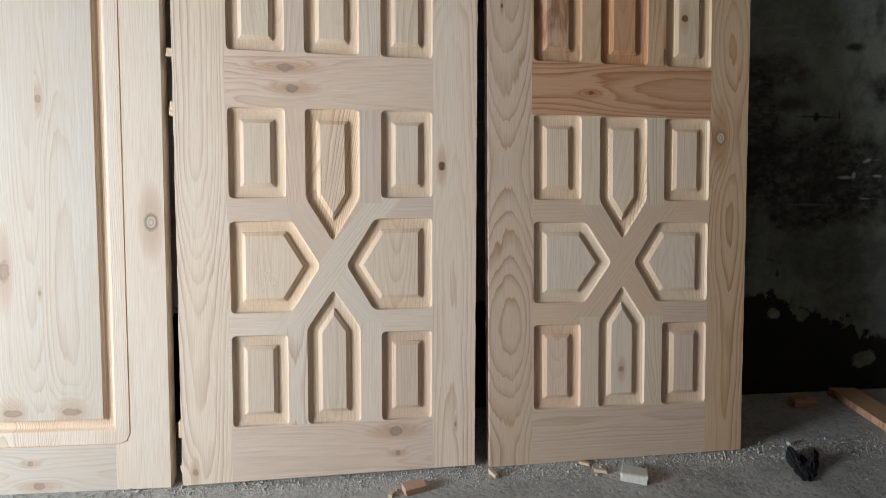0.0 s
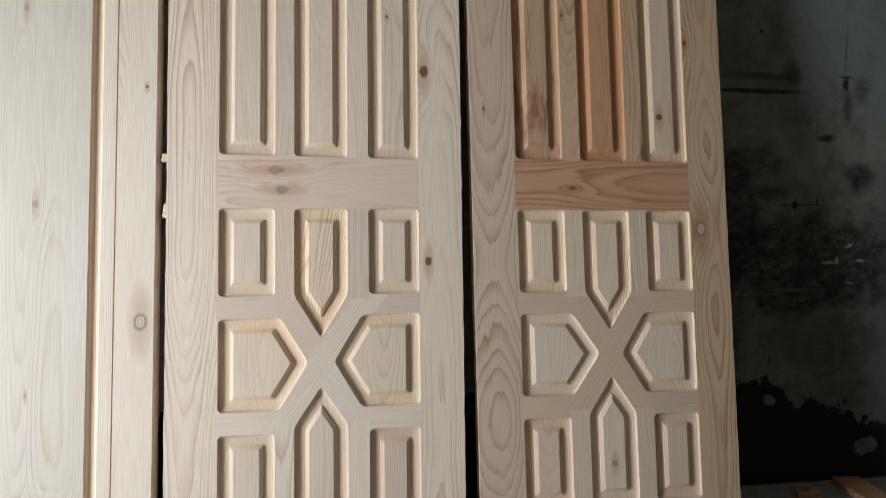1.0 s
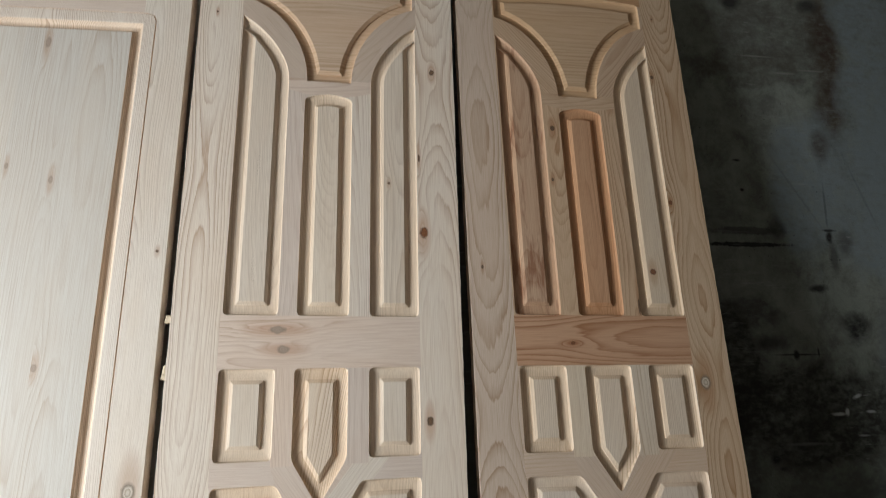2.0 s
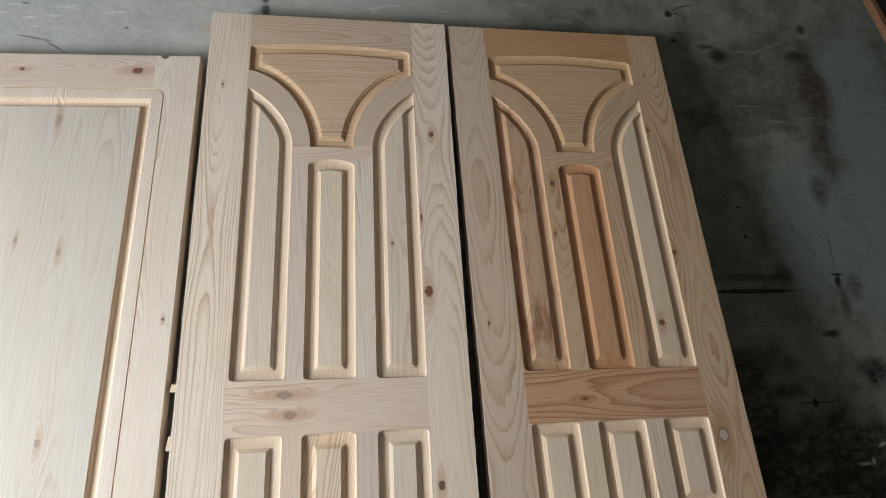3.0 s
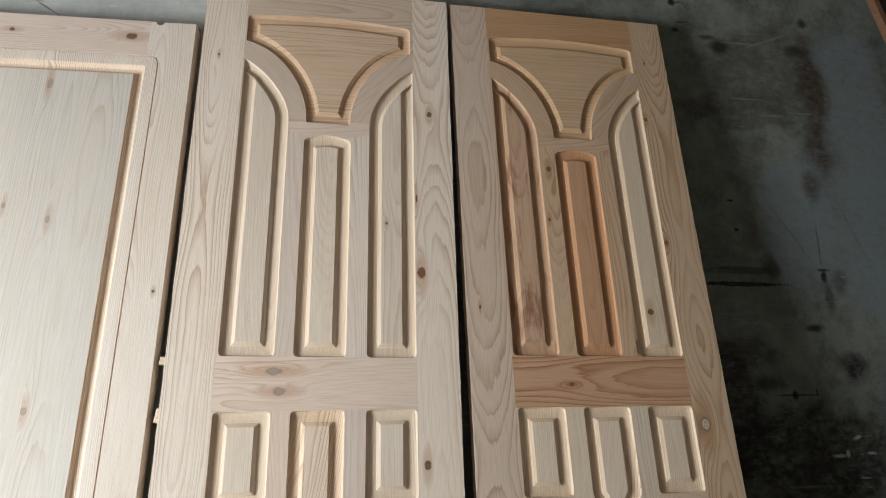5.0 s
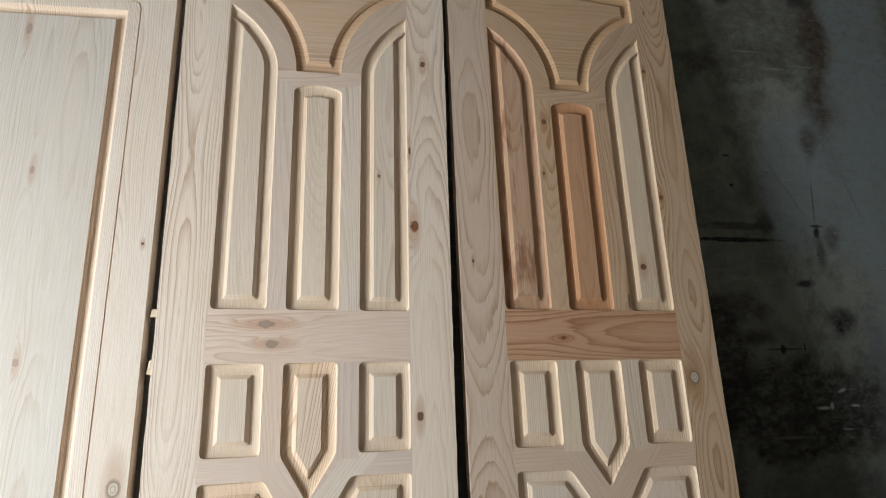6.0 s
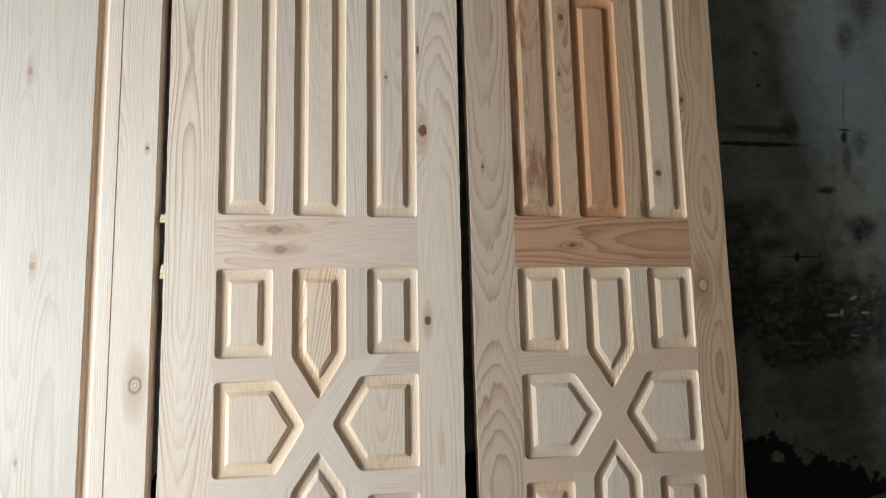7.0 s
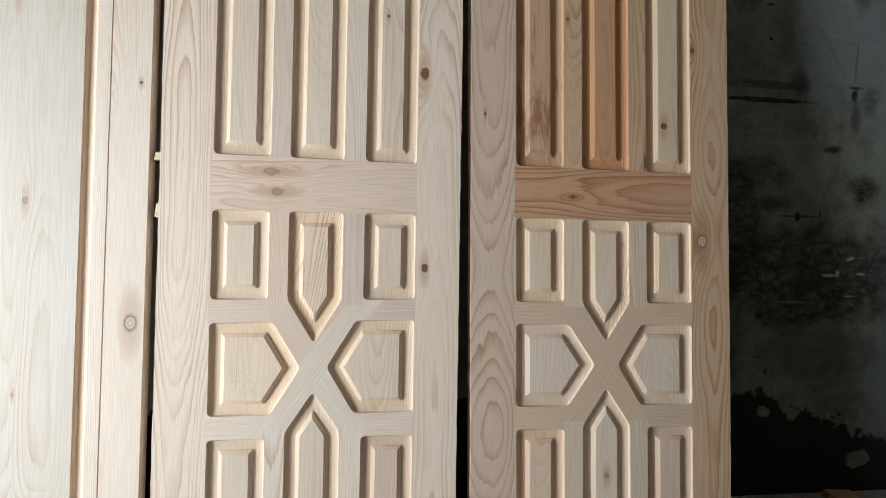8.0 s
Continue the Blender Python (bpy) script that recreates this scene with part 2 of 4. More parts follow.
def plaster():
    """Grey cement plaster, patched, dirty and tarred along the foot of the wall."""
    n = Nodes("dirty_plaster")
    p = n.world_place()
    x, y, z = n.split(p)
    big = n.noise(p, 1.7, 6, 0.6)
    mid = n.noise(p, 7.0, 7, 0.66, 0.2)
    fine = n.noise(p, 55, 5, 0.6)
    mottle = n.ramp(n.noise(n.mapped(p, (1, 1, 1.6)), 30, 6, 0.7), [(0.36, 0.45), (0.58, 1.0)])
    streak = n.noise(n.mapped(p, (3.0, 1, 26)), 1.0, 5, 0.65)
    color = n.ramp(mid, [(0.30, (0.40, 0.39, 0.35)), (0.55, (0.50, 0.49, 0.445)), (0.78, (0.56, 0.55, 0.51))])
    color = n.mix(n.ramp(fine, [(0.35, 0.25), (0.6, 0.0)]), color, (0.26, 0.255, 0.23))

    def blot(cx, cz, rx, rz, wobble=0.75, soft=0.45, slope=0):
        """1 inside a ragged oval on the wall, 0 outside."""
        dx = n.math("DIVIDE", n.math("SUBTRACT", x, cx), rx)
        level = n.math("MULTIPLY_ADD", n.math("SUBTRACT", x, cx), slope, cz) if slope else cz
        dz = n.math("DIVIDE", n.math("SUBTRACT", z, level), rz)
        d = n.math("SQRT", n.math("ADD", n.math("MULTIPLY", dx, dx), n.math("MULTIPLY", dz, dz)))
        d = n.math("ADD", d, n.math("MULTIPLY", n.math("SUBTRACT", n.noise(p, min(90.0, 0.9 / min(rx, rz) ** 0.8), 6, 0.65), 0.5), 2 * wobble))
        return n.math("SUBTRACT", 1.0, n.math("MINIMUM", 1.0, n.math("MAXIMUM", 0.0, n.math("DIVIDE", n.math("SUBTRACT", d, 1 - soft), 2 * soft))))

    # Deeper, mottled tone over the right-hand stretch of the wall.
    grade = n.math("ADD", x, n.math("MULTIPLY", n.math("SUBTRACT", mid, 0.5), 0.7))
    right_dark = n.math("MULTIPLY", n.ramp(grade, [(0.35, 0.0), (1.0, 1.0)]), n.ramp(big, [(0.25, 0.75), (0.6, 1.0)]))
    mottled = n.mix(n.ramp(n.noise(p, 9, 9, 0.76, 0.25), [(0.40, 1.0), (0.58, 0.0)]), (0.172, 0.184, 0.146), (0.078, 0.079, 0.060))
    color = n.mix(n.math("MULTIPLY", right_dark, 0.93), color, mottled)
    # Brown bands, fresher cement patches, dark brown patches, scrapes and holes: place, half size, colour, strength and
    # slope.
    black, dark_brown, cement = (0.018, 0.016, 0.014), (0.030, 0.026, 0.021), (0.185, 0.208, 0.205)
    for cx, cz, rx, rz, tint, much, slope in (
        (1.86, 2.01, 0.30, 0.15, (0.062, 0.053, 0.040), 0.60, 0),
        (1.72, 1.84, 0.20, 0.06, (0.062, 0.052, 0.038), 0.60, 0),
        (2.015, 1.90, 0.050, 0.20, (0.046, 0.024, 0.014), 0.85, 0),
        (2.005, 1.66, 0.060, 0.12, (0.052, 0.034, 0.022), 0.80, 0),
        (2.185, 1.86, 0.125, 0.38, cement, 1.0, 0),
        (1.885, 1.44, 0.108, 0.23, cement, 0.95, 0),
        (2.070, 1.43, 0.120, 0.25, cement, 0.90, 0),
        (2.230, 1.35, 0.130, 0.36, cement, 0.95, 0),
        (1.955, 1.58, 0.032, 0.055, (0.060, 0.048, 0.036), 0.85, 0),
        (2.165, 0.42, 0.065, 0.22, (0.150, 0.165, 0.172), 0.95, 0),
        (2.135, 0.84, 0.045, 0.20, (0.120, 0.130, 0.132), 0.85, 0),
        (1.90, 0.46, 0.19, 0.10, (0.088, 0.088, 0.076), 0.75, 0),
        # Dark patches low on the wall and beside the second door.
        (1.80, 0.71, 0.36, 0.14, dark_brown, 0.95, 0),
        (1.585, 0.86, 0.095, 0.20, dark_brown, 0.90, 0),
        (1.60, 0.52, 0.055, 0.20, dark_brown, 0.65, 0),
        (1.66, 1.03, 0.10, 0.045, (0.034, 0.030, 0.024), 0.65, 0),
        (1.71, 0.935, 0.055, 0.022, dark_brown, 0.75, 0),
        (1.665, 1.243, 0.135, 0.007, black, 0.95, 0),
        (1.66, 1.288, 0.130, 0.012, (0.034, 0.030, 0.026), 0.65, 0),
        (1.77, 1.295, 0.028, 0.036, (0.034, 0.031, 0.027), 0.70, 0),
        (2.020, 0.981, 0.044, 0.046, black, 0.95, 0),
        (1.953, 1.274, 0.010, 0.020, black, 1.0, 0),
        (1.953, 1.294, 0.022, 0.004, black, 0.9, 0),
        (1.964, 1.205, 0.014, 0.050, (0.04, 0.037, 0.032), 0.65, 0),
        (1.950, 1.375, 0.004, 0.070, (0.05, 0.05, 0.046), 0.5, 0),
        (2.010, 1.255, 0.022, 0.040, (0.05, 0.046, 0.040), 0.6, 0),
        (1.850, 1.420, 0.070, 0.007, (0.088, 0.094, 0.092), 0.3, -1.45),
        (2.090, 1.420, 0.045, 0.010, (0.080, 0.085, 0.085), 0.3, -2.4),
        (1.795, 0.897, 0.009, 0.014, black, 1.0, 0),
        (1.800, 0.898, 0.075, 0.003, black, 0.8, 0),
        (1.872, 0.905, 0.004, 0.012, black, 0.8, -1.2),
        (1.894, 1.105, 0.028, 0.012, (0.016, 0.014, 0.012), 0.9, 0),
        (1.692, 0.589, 0.014, 0.010, black, 0.9, 0),
        (1.872, 0.578, 0.009, 0.005, black, 0.9, -0.6),
        (1.845, 0.590, 0.008, 0.005, black, 0.9, 0.6),
        (1.729, 0.412, 0.005, 0.011, black, 0.9, 0),
        (1.715, 0.560, 0.010, 0.006, black, 0.8, 0),
        (1.700, 0.455, 0.012, 0.006, black, 0.7, 0),
        (1.658, 1.421, 0.006, 0.005, black, 1.0, 0),
        (1.647, 1.519, 0.012, 0.004, black, 0.9, 0),
        (1.921, 0.716, 0.024, 0.005, (0.42, 0.41, 0.38), 0.9, 0),
        (1.950, 0.722, 0.006, 0.010, (0.42, 0.41, 0.38), 0.9, 0),
        (2.032, 0.721, 0.016, 0.004, (0.36, 0.35, 0.33), 0.9, 0),
        (1.992, 0.769, 0.014, 0.005, (0.42, 0.41, 0.38), 0.9, 0.3),
        (2.000, 0.650, 0.018, 0.003, (0.30, 0.29, 0.27), 0.8, 0),
        (1.800, 0.630, 0.075, 0.004, (0.15, 0.145, 0.13), 0.7, 0),
        (1.672, 2.075, 0.032, 0.026, black, 0.90, 0),
        (1.630, 2.110, 0.030, 0.010, black, 0.6, 0),
        (2.012, 2.198, 0.017, 0.018, black, 0.85, 0),
        (1.965, 2.084, 0.036, 0.022, black, 0.75, 0),
        (1.860, 2.115, 0.095, 0.004, (0.190, 0.180, 0.155), 0.85, 0.38),
        (1.760, 2.095, 0.070, 0.003, (0.200, 0.190, 0.165), 0.8, 0),
        (1.640, 2.120, 0.035, 0.003, (0.200, 0.190, 0.165), 0.8, 0),
        (1.740, 1.885, 0.060, 0.003, (0.190, 0.180, 0.155), 0.8, 0),
        (1.850, 1.830, 0.035, 0.004, (0.190, 0.180, 0.155), 0.8, 0),
        (1.950, 1.845, 0.045, 0.003, (0.190, 0.180, 0.155), 0.8, 0),
        (1.508, 2.235, 0.012, 0.012, black, 1.0, 0),
        (1.537, 2.159, 0.024, 0.003, (0.05, 0.048, 0.042), 0.9, 0.1),
        (1.513, 2.127, 0.014, 0.008, (0.03, 0.028, 0.025), 0.9, 0),
        (0.140, 2.213, 0.011, 0.011, (0.02, 0.02, 0.018), 0.95, 0),
        (0.140, 2.172, 0.013, 0.020, (0.07, 0.07, 0.065), 0.9, 0),
        (-0.039, 2.105, 0.024, 0.016, (0.47, 0.35, 0.26), 0.6, 0),
        (-0.530, 2.044, 0.050, 0.003, (0.17, 0.165, 0.15), 0.9, -0.18),
        (-0.465, 2.017, 0.030, 0.003, (0.15, 0.145, 0.13), 0.9, -0.62),
        (-0.270, 2.090, 0.006, 0.004, (0.14, 0.13, 0.12), 0.8, 0),
        (-0.560, 2.160, 0.010, 0.004, (0.16, 0.15, 0.14), 0.8, 0),
    ):
        color = n.mix(n.math("MULTIPLY", blot(cx, cz, rx, rz, 0.95 if rx > 0.08 else 0.75, 0.22 if rx > 0.08 else 0.45, slope), n.math("MULTIPLY", mottle, much) if min(rx, rz) > 0.03 else much), color, tint)
    specks = n.math("MULTIPLY", n.ramp(n.noise(n.mapped(p, (1, 1, 1.5)), 62, 4, 0.7), [(0.67, 0.0), (0.70, 1.0)]), n.math("MULTIPLY", right_dark, n.ramp(n.noise(p, 4.0, 3), [(0.48, 0.0), (0.58, 0.8)])))
    color = n.mix(specks, color, (0.016, 0.014, 0.012))
    nick = n.math("MULTIPLY", n.ramp(n.noise(n.mapped(p, (22, 1, 130), (0, radians(6), 0)), 1.0, 4, 0.6), [(0.65, 0.0), (0.69, 1.0)]), n.math("MULTIPLY", right_dark, n.ramp(n.noise(p, 3.1, 3), [(0.48, 0.0), (0.62, 0.55)])))
    color = n.mix(nick, color, (0.26, 0.255, 0.235))
    flake = n.ramp(n.noise(n.mapped(p, (9, 1, 60), (0, radians(-3), 0)), 1.0, 5, 0.62), [(0.60, 0.0), (0.68, 0.75)])
    color = n.mix(n.math("MULTIPLY", flake, n.math("SUBTRACT", 1.0, right_dark)), color, (0.63, 0.63, 0.60))
    scrape = n.math("MULTIPLY", n.ramp(streak, [(0.62, 0.0), (0.72, 0.55)]), n.ramp(big, [(0.4, 0.0), (0.6, 1.0)]))
    color = n.mix(scrape, color, n.mix(right_dark, (0.50, 0.50, 0.475), (0.165, 0.163, 0.150)))
    # Bitumen brushed on along the foot, with a ragged top.
    tooth = n.math("ADD", n.math("MULTIPLY", n.noise(n.mapped(p, (1, 1, 0.6)), 15, 3, 0.5), 0.6), n.math("MULTIPLY", n.noise(p, 48, 4, 0.6), 0.4))
    rag = n.math("ADD", z, n.math("MULTIPLY", n.math("SUBTRACT", tooth, 0.5), 0.24))
    rag = n.math("ADD", rag, n.math("MULTIPLY", n.math("MAXIMUM", 0.0, n.math("SUBTRACT", x, 1.72)), 0.34))
    tar = n.ramp(rag, [(0.325, 1.0), (0.337, 0.0)])
    bare = n.math("MAXIMUM", blot(2.087, 0.118, 0.040, 0.026, 1.2, 0.15), blot(1.836, 0.272, 0.024, 0.024, 1.2, 0.15))
    bare = n.math("MAXIMUM", bare, blot(1.734, 0.277, 0.030, 0.017, 1.2, 0.15))
    tar = n.math("MULTIPLY", tar, n.math("SUBTRACT", 1.0, bare))
    color = n.mix(tar, color, (0.016, 0.014, 0.012))
    height = n.math("ADD", n.math("MULTIPLY", fine, 0.5), n.math("ADD", mid, n.math("MULTIPLY", streak, 0.35)))
    return n.finish(color, 0.85, height, 0.45, 0.006, 0.25)


def concrete_floor():
    n = Nodes("dusty_concrete")
    p = n.world_place()
    mid = n.noise(p, 6.0, 6, 0.62, 0.4)
    fine = n.noise(p, 75, 5, 0.65)
    dust = n.noise(p, 16, 6, 0.65)
    color = n.ramp(mid, [(0.3, (0.30, 0.298, 0.282)), (0.7, (0.47, 0.465, 0.440))])
    color = n.mix(n.ramp(dust, [(0.45, 0.0), (0.68, 0.5)]), color, (0.52, 0.505, 0.470))
    # Dust and fine rubble swept up against the feet of the doors.
    x, y, z = n.split(p)
    drift = n.math("ADD", n.math("MULTIPLY", n.math("ABSOLUTE", n.math("ADD", y, 0.005)), 9.0), n.math("MULTIPLY", n.math("SUBTRACT", n.noise(p, 22, 5, 0.65), 0.5), 1.6))
    grit = n.noise(p, 190, 4, 0.7)
    swept = n.math("MULTIPLY", n.ramp(drift, [(0.15, 1.0), (0.75, 0.0)]), n.ramp(grit, [(0.40, 0.25), (0.60, 1.0)]))
    color = n.mix(swept, color, (0.60, 0.585, 0.545))
    color = n.mix(n.ramp(fine, [(0.32, 0.55), (0.5, 0.0)]), color, (0.10, 0.098, 0.09))
    return n.finish(color, 0.9, n.math("ADD", n.math("ADD", fine, mid), n.math("MULTIPLY", swept, 0.8)), 0.6, 0.006, 0.2)


def plain(name, color, rough, grain=60.0, vary=0.35, bump=0.2):
    n = Nodes(name)
    p = n.place()
    f = n.noise(p, grain, 4, 0.6)
    dark = tuple(c * (1 - vary) for c in color)
    return n.finish(n.mix(n.ramp(f, [(0.3, 1.0), (0.7, 0.0)]), color, dark), rough, f, bump, 0.002)


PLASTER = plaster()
FLOOR = concrete_floor()
# For walls out of view; this tone sets the room's fill light.
UNSEEN_PLASTER = plain("bare_plaster", (0.27, 0.25, 0.22), 0.9, 9.0)
CEILING = plain("ceiling_bounce_brown", (0.32, 0.27, 0.22), 0.9, 5.0)
DUST = plain("sawdust", (0.52, 0.46, 0.37), 0.95, 300.0)
CRUMB = plain("cement_crumbs", (0.46, 0.45, 0.42), 0.95, 200.0)
BLACK = plain("black_cloth", (0.012, 0.012, 0.013), 0.9, 90.0)
CHIP = plain("split_pine", (0.66, 0.53, 0.36), 0.7, 140.0, 0.2)
PINK_CHIP = plain("cut_pine", (0.52, 0.33, 0.23), 0.7, 140.0, 0.2)
OFFCUT = plain("foam_offcut", (0.60, 0.57, 0.50), 0.8, 120.0, 0.2)
DARK_FACE = plain("dark_stain", (0.018, 0.012, 0.009), 0.6, 30.0)
RAW_EDGE = plain("brown_edge", (0.26, 0.125, 0.062), 0.7, 50.0, 0.35)
STEEL = plain("rusty_wire", (0.03, 0.028, 0.026), 0.7, 200.0)


# ---- helpers for meshes ----
def mesh_object(name, verts, faces, material, parent=None, label="", smooth_angle=None, centre=None):
    data = bpy.data.meshes.new(name)
    shift = Vector((0, 0, 0)) if centre is None else Vector((centre[0], 0, centre[1]))
    data.from_pydata([tuple(Vector(v) - shift) for v in verts], [], faces)
    bm = bmesh.new()
    bm.from_mesh(data)
    bmesh.ops.recalc_face_normals(bm, faces=bm.faces)
    if smooth_angle is not None:
        for f in bm.faces:
            f.smooth = True
        for e in bm.edges:
            e.smooth = len(e.link_faces) == 2 and e.calc_face_angle(0.0) < radians(smooth_angle)
        for f in bm.faces:
            f.smooth = abs(f.normal.y) < 0.9995
    bm.to_mesh(data)
    bm.free()
    data.materials.append(material)
    ob = new(name, data)
    ob.location = shift
    if parent is not None:
        ob.parent = parent
    if label:
        tagged(ob, label)
    return ob


def middle(points):
    """The middle of the x and z of some corners."""
    xs, zs = [q[0] for q in points], [q[-1] for q in points]
    return (min(xs) + max(xs)) / 2, (min(zs) + max(zs)) / 2


def moved(knots, centre):
    return tuple((round(x - centre[0], 4), round(z - centre[1], 4), rx, rz, kind) for x, z, rx, rz, kind in knots)


def part(name, bm, material, parent, label="", smooth_angle=None):
    data = bpy.data.meshes.new(name)
    bmesh.ops.recalc_face_normals(bm, faces=bm.faces)
    if smooth_angle is not None:
        for f in bm.faces:
            f.smooth = True
        for e in bm.edges:
            e.smooth = len(e.link_faces) == 2 and e.calc_face_angle(0.0) < radians(smooth_angle)
    bm.to_mesh(data)
    bm.free()
    data.materials.append(material)
    ob = new(name, data)
    if parent is not None:
        ob.parent = parent
    if label:
        tagged(ob, label)
    return ob


def box(x0, x1, y0, y1, z0, z1, bevel=0.0, segments=1):
    bm = bmesh.new()
    bmesh.ops.create_cube(bm, size=1.0)
    for v in bm.verts:
        v.co = Vector(((x0 + x1) / 2 + v.co.x * (x1 - x0), (y0 + y1) / 2 + v.co.y * (y1 - y0), (z0 + z1) / 2 + v.co.z * (z1 - z0)))
    if bevel:
        bmesh.ops.bevel(bm, geom=list(bm.edges), offset=bevel, segments=segments, affect="EDGES")
    return bm


def inset(outline, d):
    """A closed anticlockwise outline of (x, z, rounded) moved inwards by d, corner by corner."""
    out = []
    count = len(outline)
    for i, (x, z, flag) in enumerate(outline):
        a, b = outline[i - 1], outline[(i + 1) % count]
        e1 = Vector((x - a[0], z - a[1])).normalized()
        e2 = Vector((b[0] - x, b[1] - z)).normalized()
        n1, n2 = Vector((-e1.y, e1.x)), Vector((-e2.y, e2.x))
        m = n1 + n2
        m = m / max(0.25, m.dot(n1)) * 1.0
        out.append((x + m.x * d, z + m.y * d, flag))
    return out


def rounded(outline, r):
    """The outline with its flagged corners turned into short arcs of three points."""
    out = []
    count = len(outline)
    for i, (x, z, flag) in enumerate(outline):
        if not flag:
            out.append((x, z))
            continue
        a, b = outline[i - 1], outline[(i + 1) % count]
        p = Vector((x, z))
        u = (Vector(a[:2]) - p).normalized() * r
        v = (Vector(b[:2]) - p).normalized() * r
        out += [tuple(p + u), tuple(p + (u + v) * 0.29), tuple(p + v)]
    return out


def point_in(poly, x, z):
    inside = False
    for i, (x1, z1) in enumerate(poly):
        x0, z0 = poly[i - 1]
        if (z0 > z) != (z1 > z) and x < (x1 - x0) * (z - z0) / (z1 - z0) + x0:
            inside = not inside
    return inside


# Router profile: distance in from the edge, depth under the face.
PROFILE = ((0.0, 0.0000), (0.0005, 0.0014), (0.0014, 0.0036), (0.0032, 0.0055), (0.0068, 0.0069), (0.0120, 0.0078), (0.0190, 0.0083), (0.0245, 0.0084),
           (0.0260, 0.0083), (0.0268, 0.0056), (0.0282, 0.0051), (0.0338, 0.0014), (0.0352, 0.0008))
PROFILE = tuple((d, depth * 1.2) for d, depth in PROFILE)


def raised_panel(outline, profile, tone, angle, knots, parent, label="", radius=0.010, skew=None):
    """A routed panel: rings from its outline down into the groove and up to the field."""
    verts, faces, last = [], [], None
    for d, depth in profile:
        ring = rounded(inset(outline, d), max(0.0006, radius - 0.38 * d))
        start = len(verts)
        verts += [(x, depth, z) for x, z in ring]
        n = len(ring)
        if last is not None:
            faces += [(last + i, last + (i + 1) % n, start + (i + 1) % n, start + i) for i in range(n)]
        last = start
    n = len(verts) - last
    tris = mathutils_tess([Vector((v[0], v[2], 0)) for v in verts[last:]])
    faces += [tuple(last + i for i in tri) for tri in tris]
    # The back of the panel, so that it is a solid board.
    back = len(verts)
    verts += [(x, 0.030, z) for x, _, z in verts[:n]]
    faces += [(i, (i + 1) % n, back + (i + 1) % n, back + i) for i in range(n)]
    faces += [tuple(back + i for i in tri) for tri in mathutils_tess([Vector((v[0], v[2], 0)) for v in verts[:n]])]
    if skew:
        verts = [skew(*v) for v in verts]
    centre = middle(verts[:n])
    rings, contrast = (95.0, 0.6) if angle == 90 else (190.0, 1.2) if angle == -11 else (190.0, 0.5)
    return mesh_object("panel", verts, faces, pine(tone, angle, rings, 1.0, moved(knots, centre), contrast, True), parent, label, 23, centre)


def mathutils_tess(loop):
    from mathutils.geometry import tessellate_polygon
    return tessellate_polygon([loop])


def joined(tris):
    """Splits triangles into the sets that hang together by their edges."""
    left, sets = list(tris), []
    while left:
        some = [left.pop()]
        edges = {frozenset(e) for e in zip(some[0], some[0][1:] + some[0][:1])}
        grown = True
        while grown:
            grown = False
            for tri in list(left):
                mine = {frozenset(e) for e in zip(tri, tri[1:] + tri[:1])}
                if mine & edges:
                    left.remove(tri)
                    some.append(tri)
                    edges |= mine
                    grown = True
        sets.append(some)
    return sets


def board_pieces(outer, holes, cuts, name_of, thick):
    """Cuts a flat board with holes into its joined pieces. Gives pairs of a name and (verts, faces)."""
    from mathutils.geometry import delaunay_2d_cdt
    pts, edges = [], []
    for loop in (outer, *holes):
        start = len(pts)
        pts += [Vector(p) for p in loop]
        edges += [(start + i, start + (i + 1) % len(loop)) for i in range(len(loop))]
    for a, b in cuts:
        start = len(pts)
        pts += [Vector(a), Vector(b)]
        edges.append((start, start + 1))
    flat, _, tris, *_ = delaunay_2d_cdt(pts, edges, [], 0, 1e-5)
    groups = {}
    for tri in tris:
        c = sum((flat[i] for i in tri), Vector((0, 0))) / 3
        if not point_in(outer, c.x, c.y) or any(point_in(h, c.x, c.y) for h in holes):
            continue
        groups.setdefault(name_of(c.x, c.y), []).append(tuple(tri))
    pieces = [[name, some] for name, tris in sorted(groups.items()) for some in joined(tris)]

    def area(some):
        return sum(abs((flat[b] - flat[a]).cross(flat[c] - flat[a])) / 2 for a, b, c in some)

    def sides(some):
        return {frozenset(e) for tri in some for e in zip(tri, tri[1:] + tri[:1])}

    # No sliver stays alone: it belongs to the piece along its longest side.
    for sliver in sorted(pieces, key=lambda piece: area(piece[1])):
        if area(sliver[1]) > 0.0021 or len(pieces) == 1:
            break
        mine = sides(sliver[1])

        def touch(other):
            return sum((flat[min(e)] - flat[max(e)]).length for e in mine & sides(other[1]))

        pieces.remove(sliver)
        max(pieces, key=touch)[1].extend(sliver[1])
    made = []
    for name, some in pieces:
        used = sorted({i for tri in some for i in tri})
        at = {i: k for k, i in enumerate(used)}
        n = len(used)
        verts = [(flat[i].x, 0.0, flat[i].y) for i in used] + [(flat[i].x, thick, flat[i].y) for i in used]
        faces = [tuple(at[i] for i in tri) for tri in some] + [tuple(n + at[i] for i in reversed(tri)) for tri in some]
        border = {}
        for tri in some:
            for a, b in zip(tri, (tri[1], tri[2], tri[0])):
                border[frozenset((a, b))] = None if frozenset((a, b)) in border else (a, b)
        for pair in border.values():
            if pair:
                a, b = at[pair[0]], at[pair[1]]
                faces.append((b, a, n + a, n + b))
        made.append((name, (verts, faces)))
    return made


# ---- the setting ----
def floor_height(x):
    return 0.004 * min(1.6, max(0.0, x))


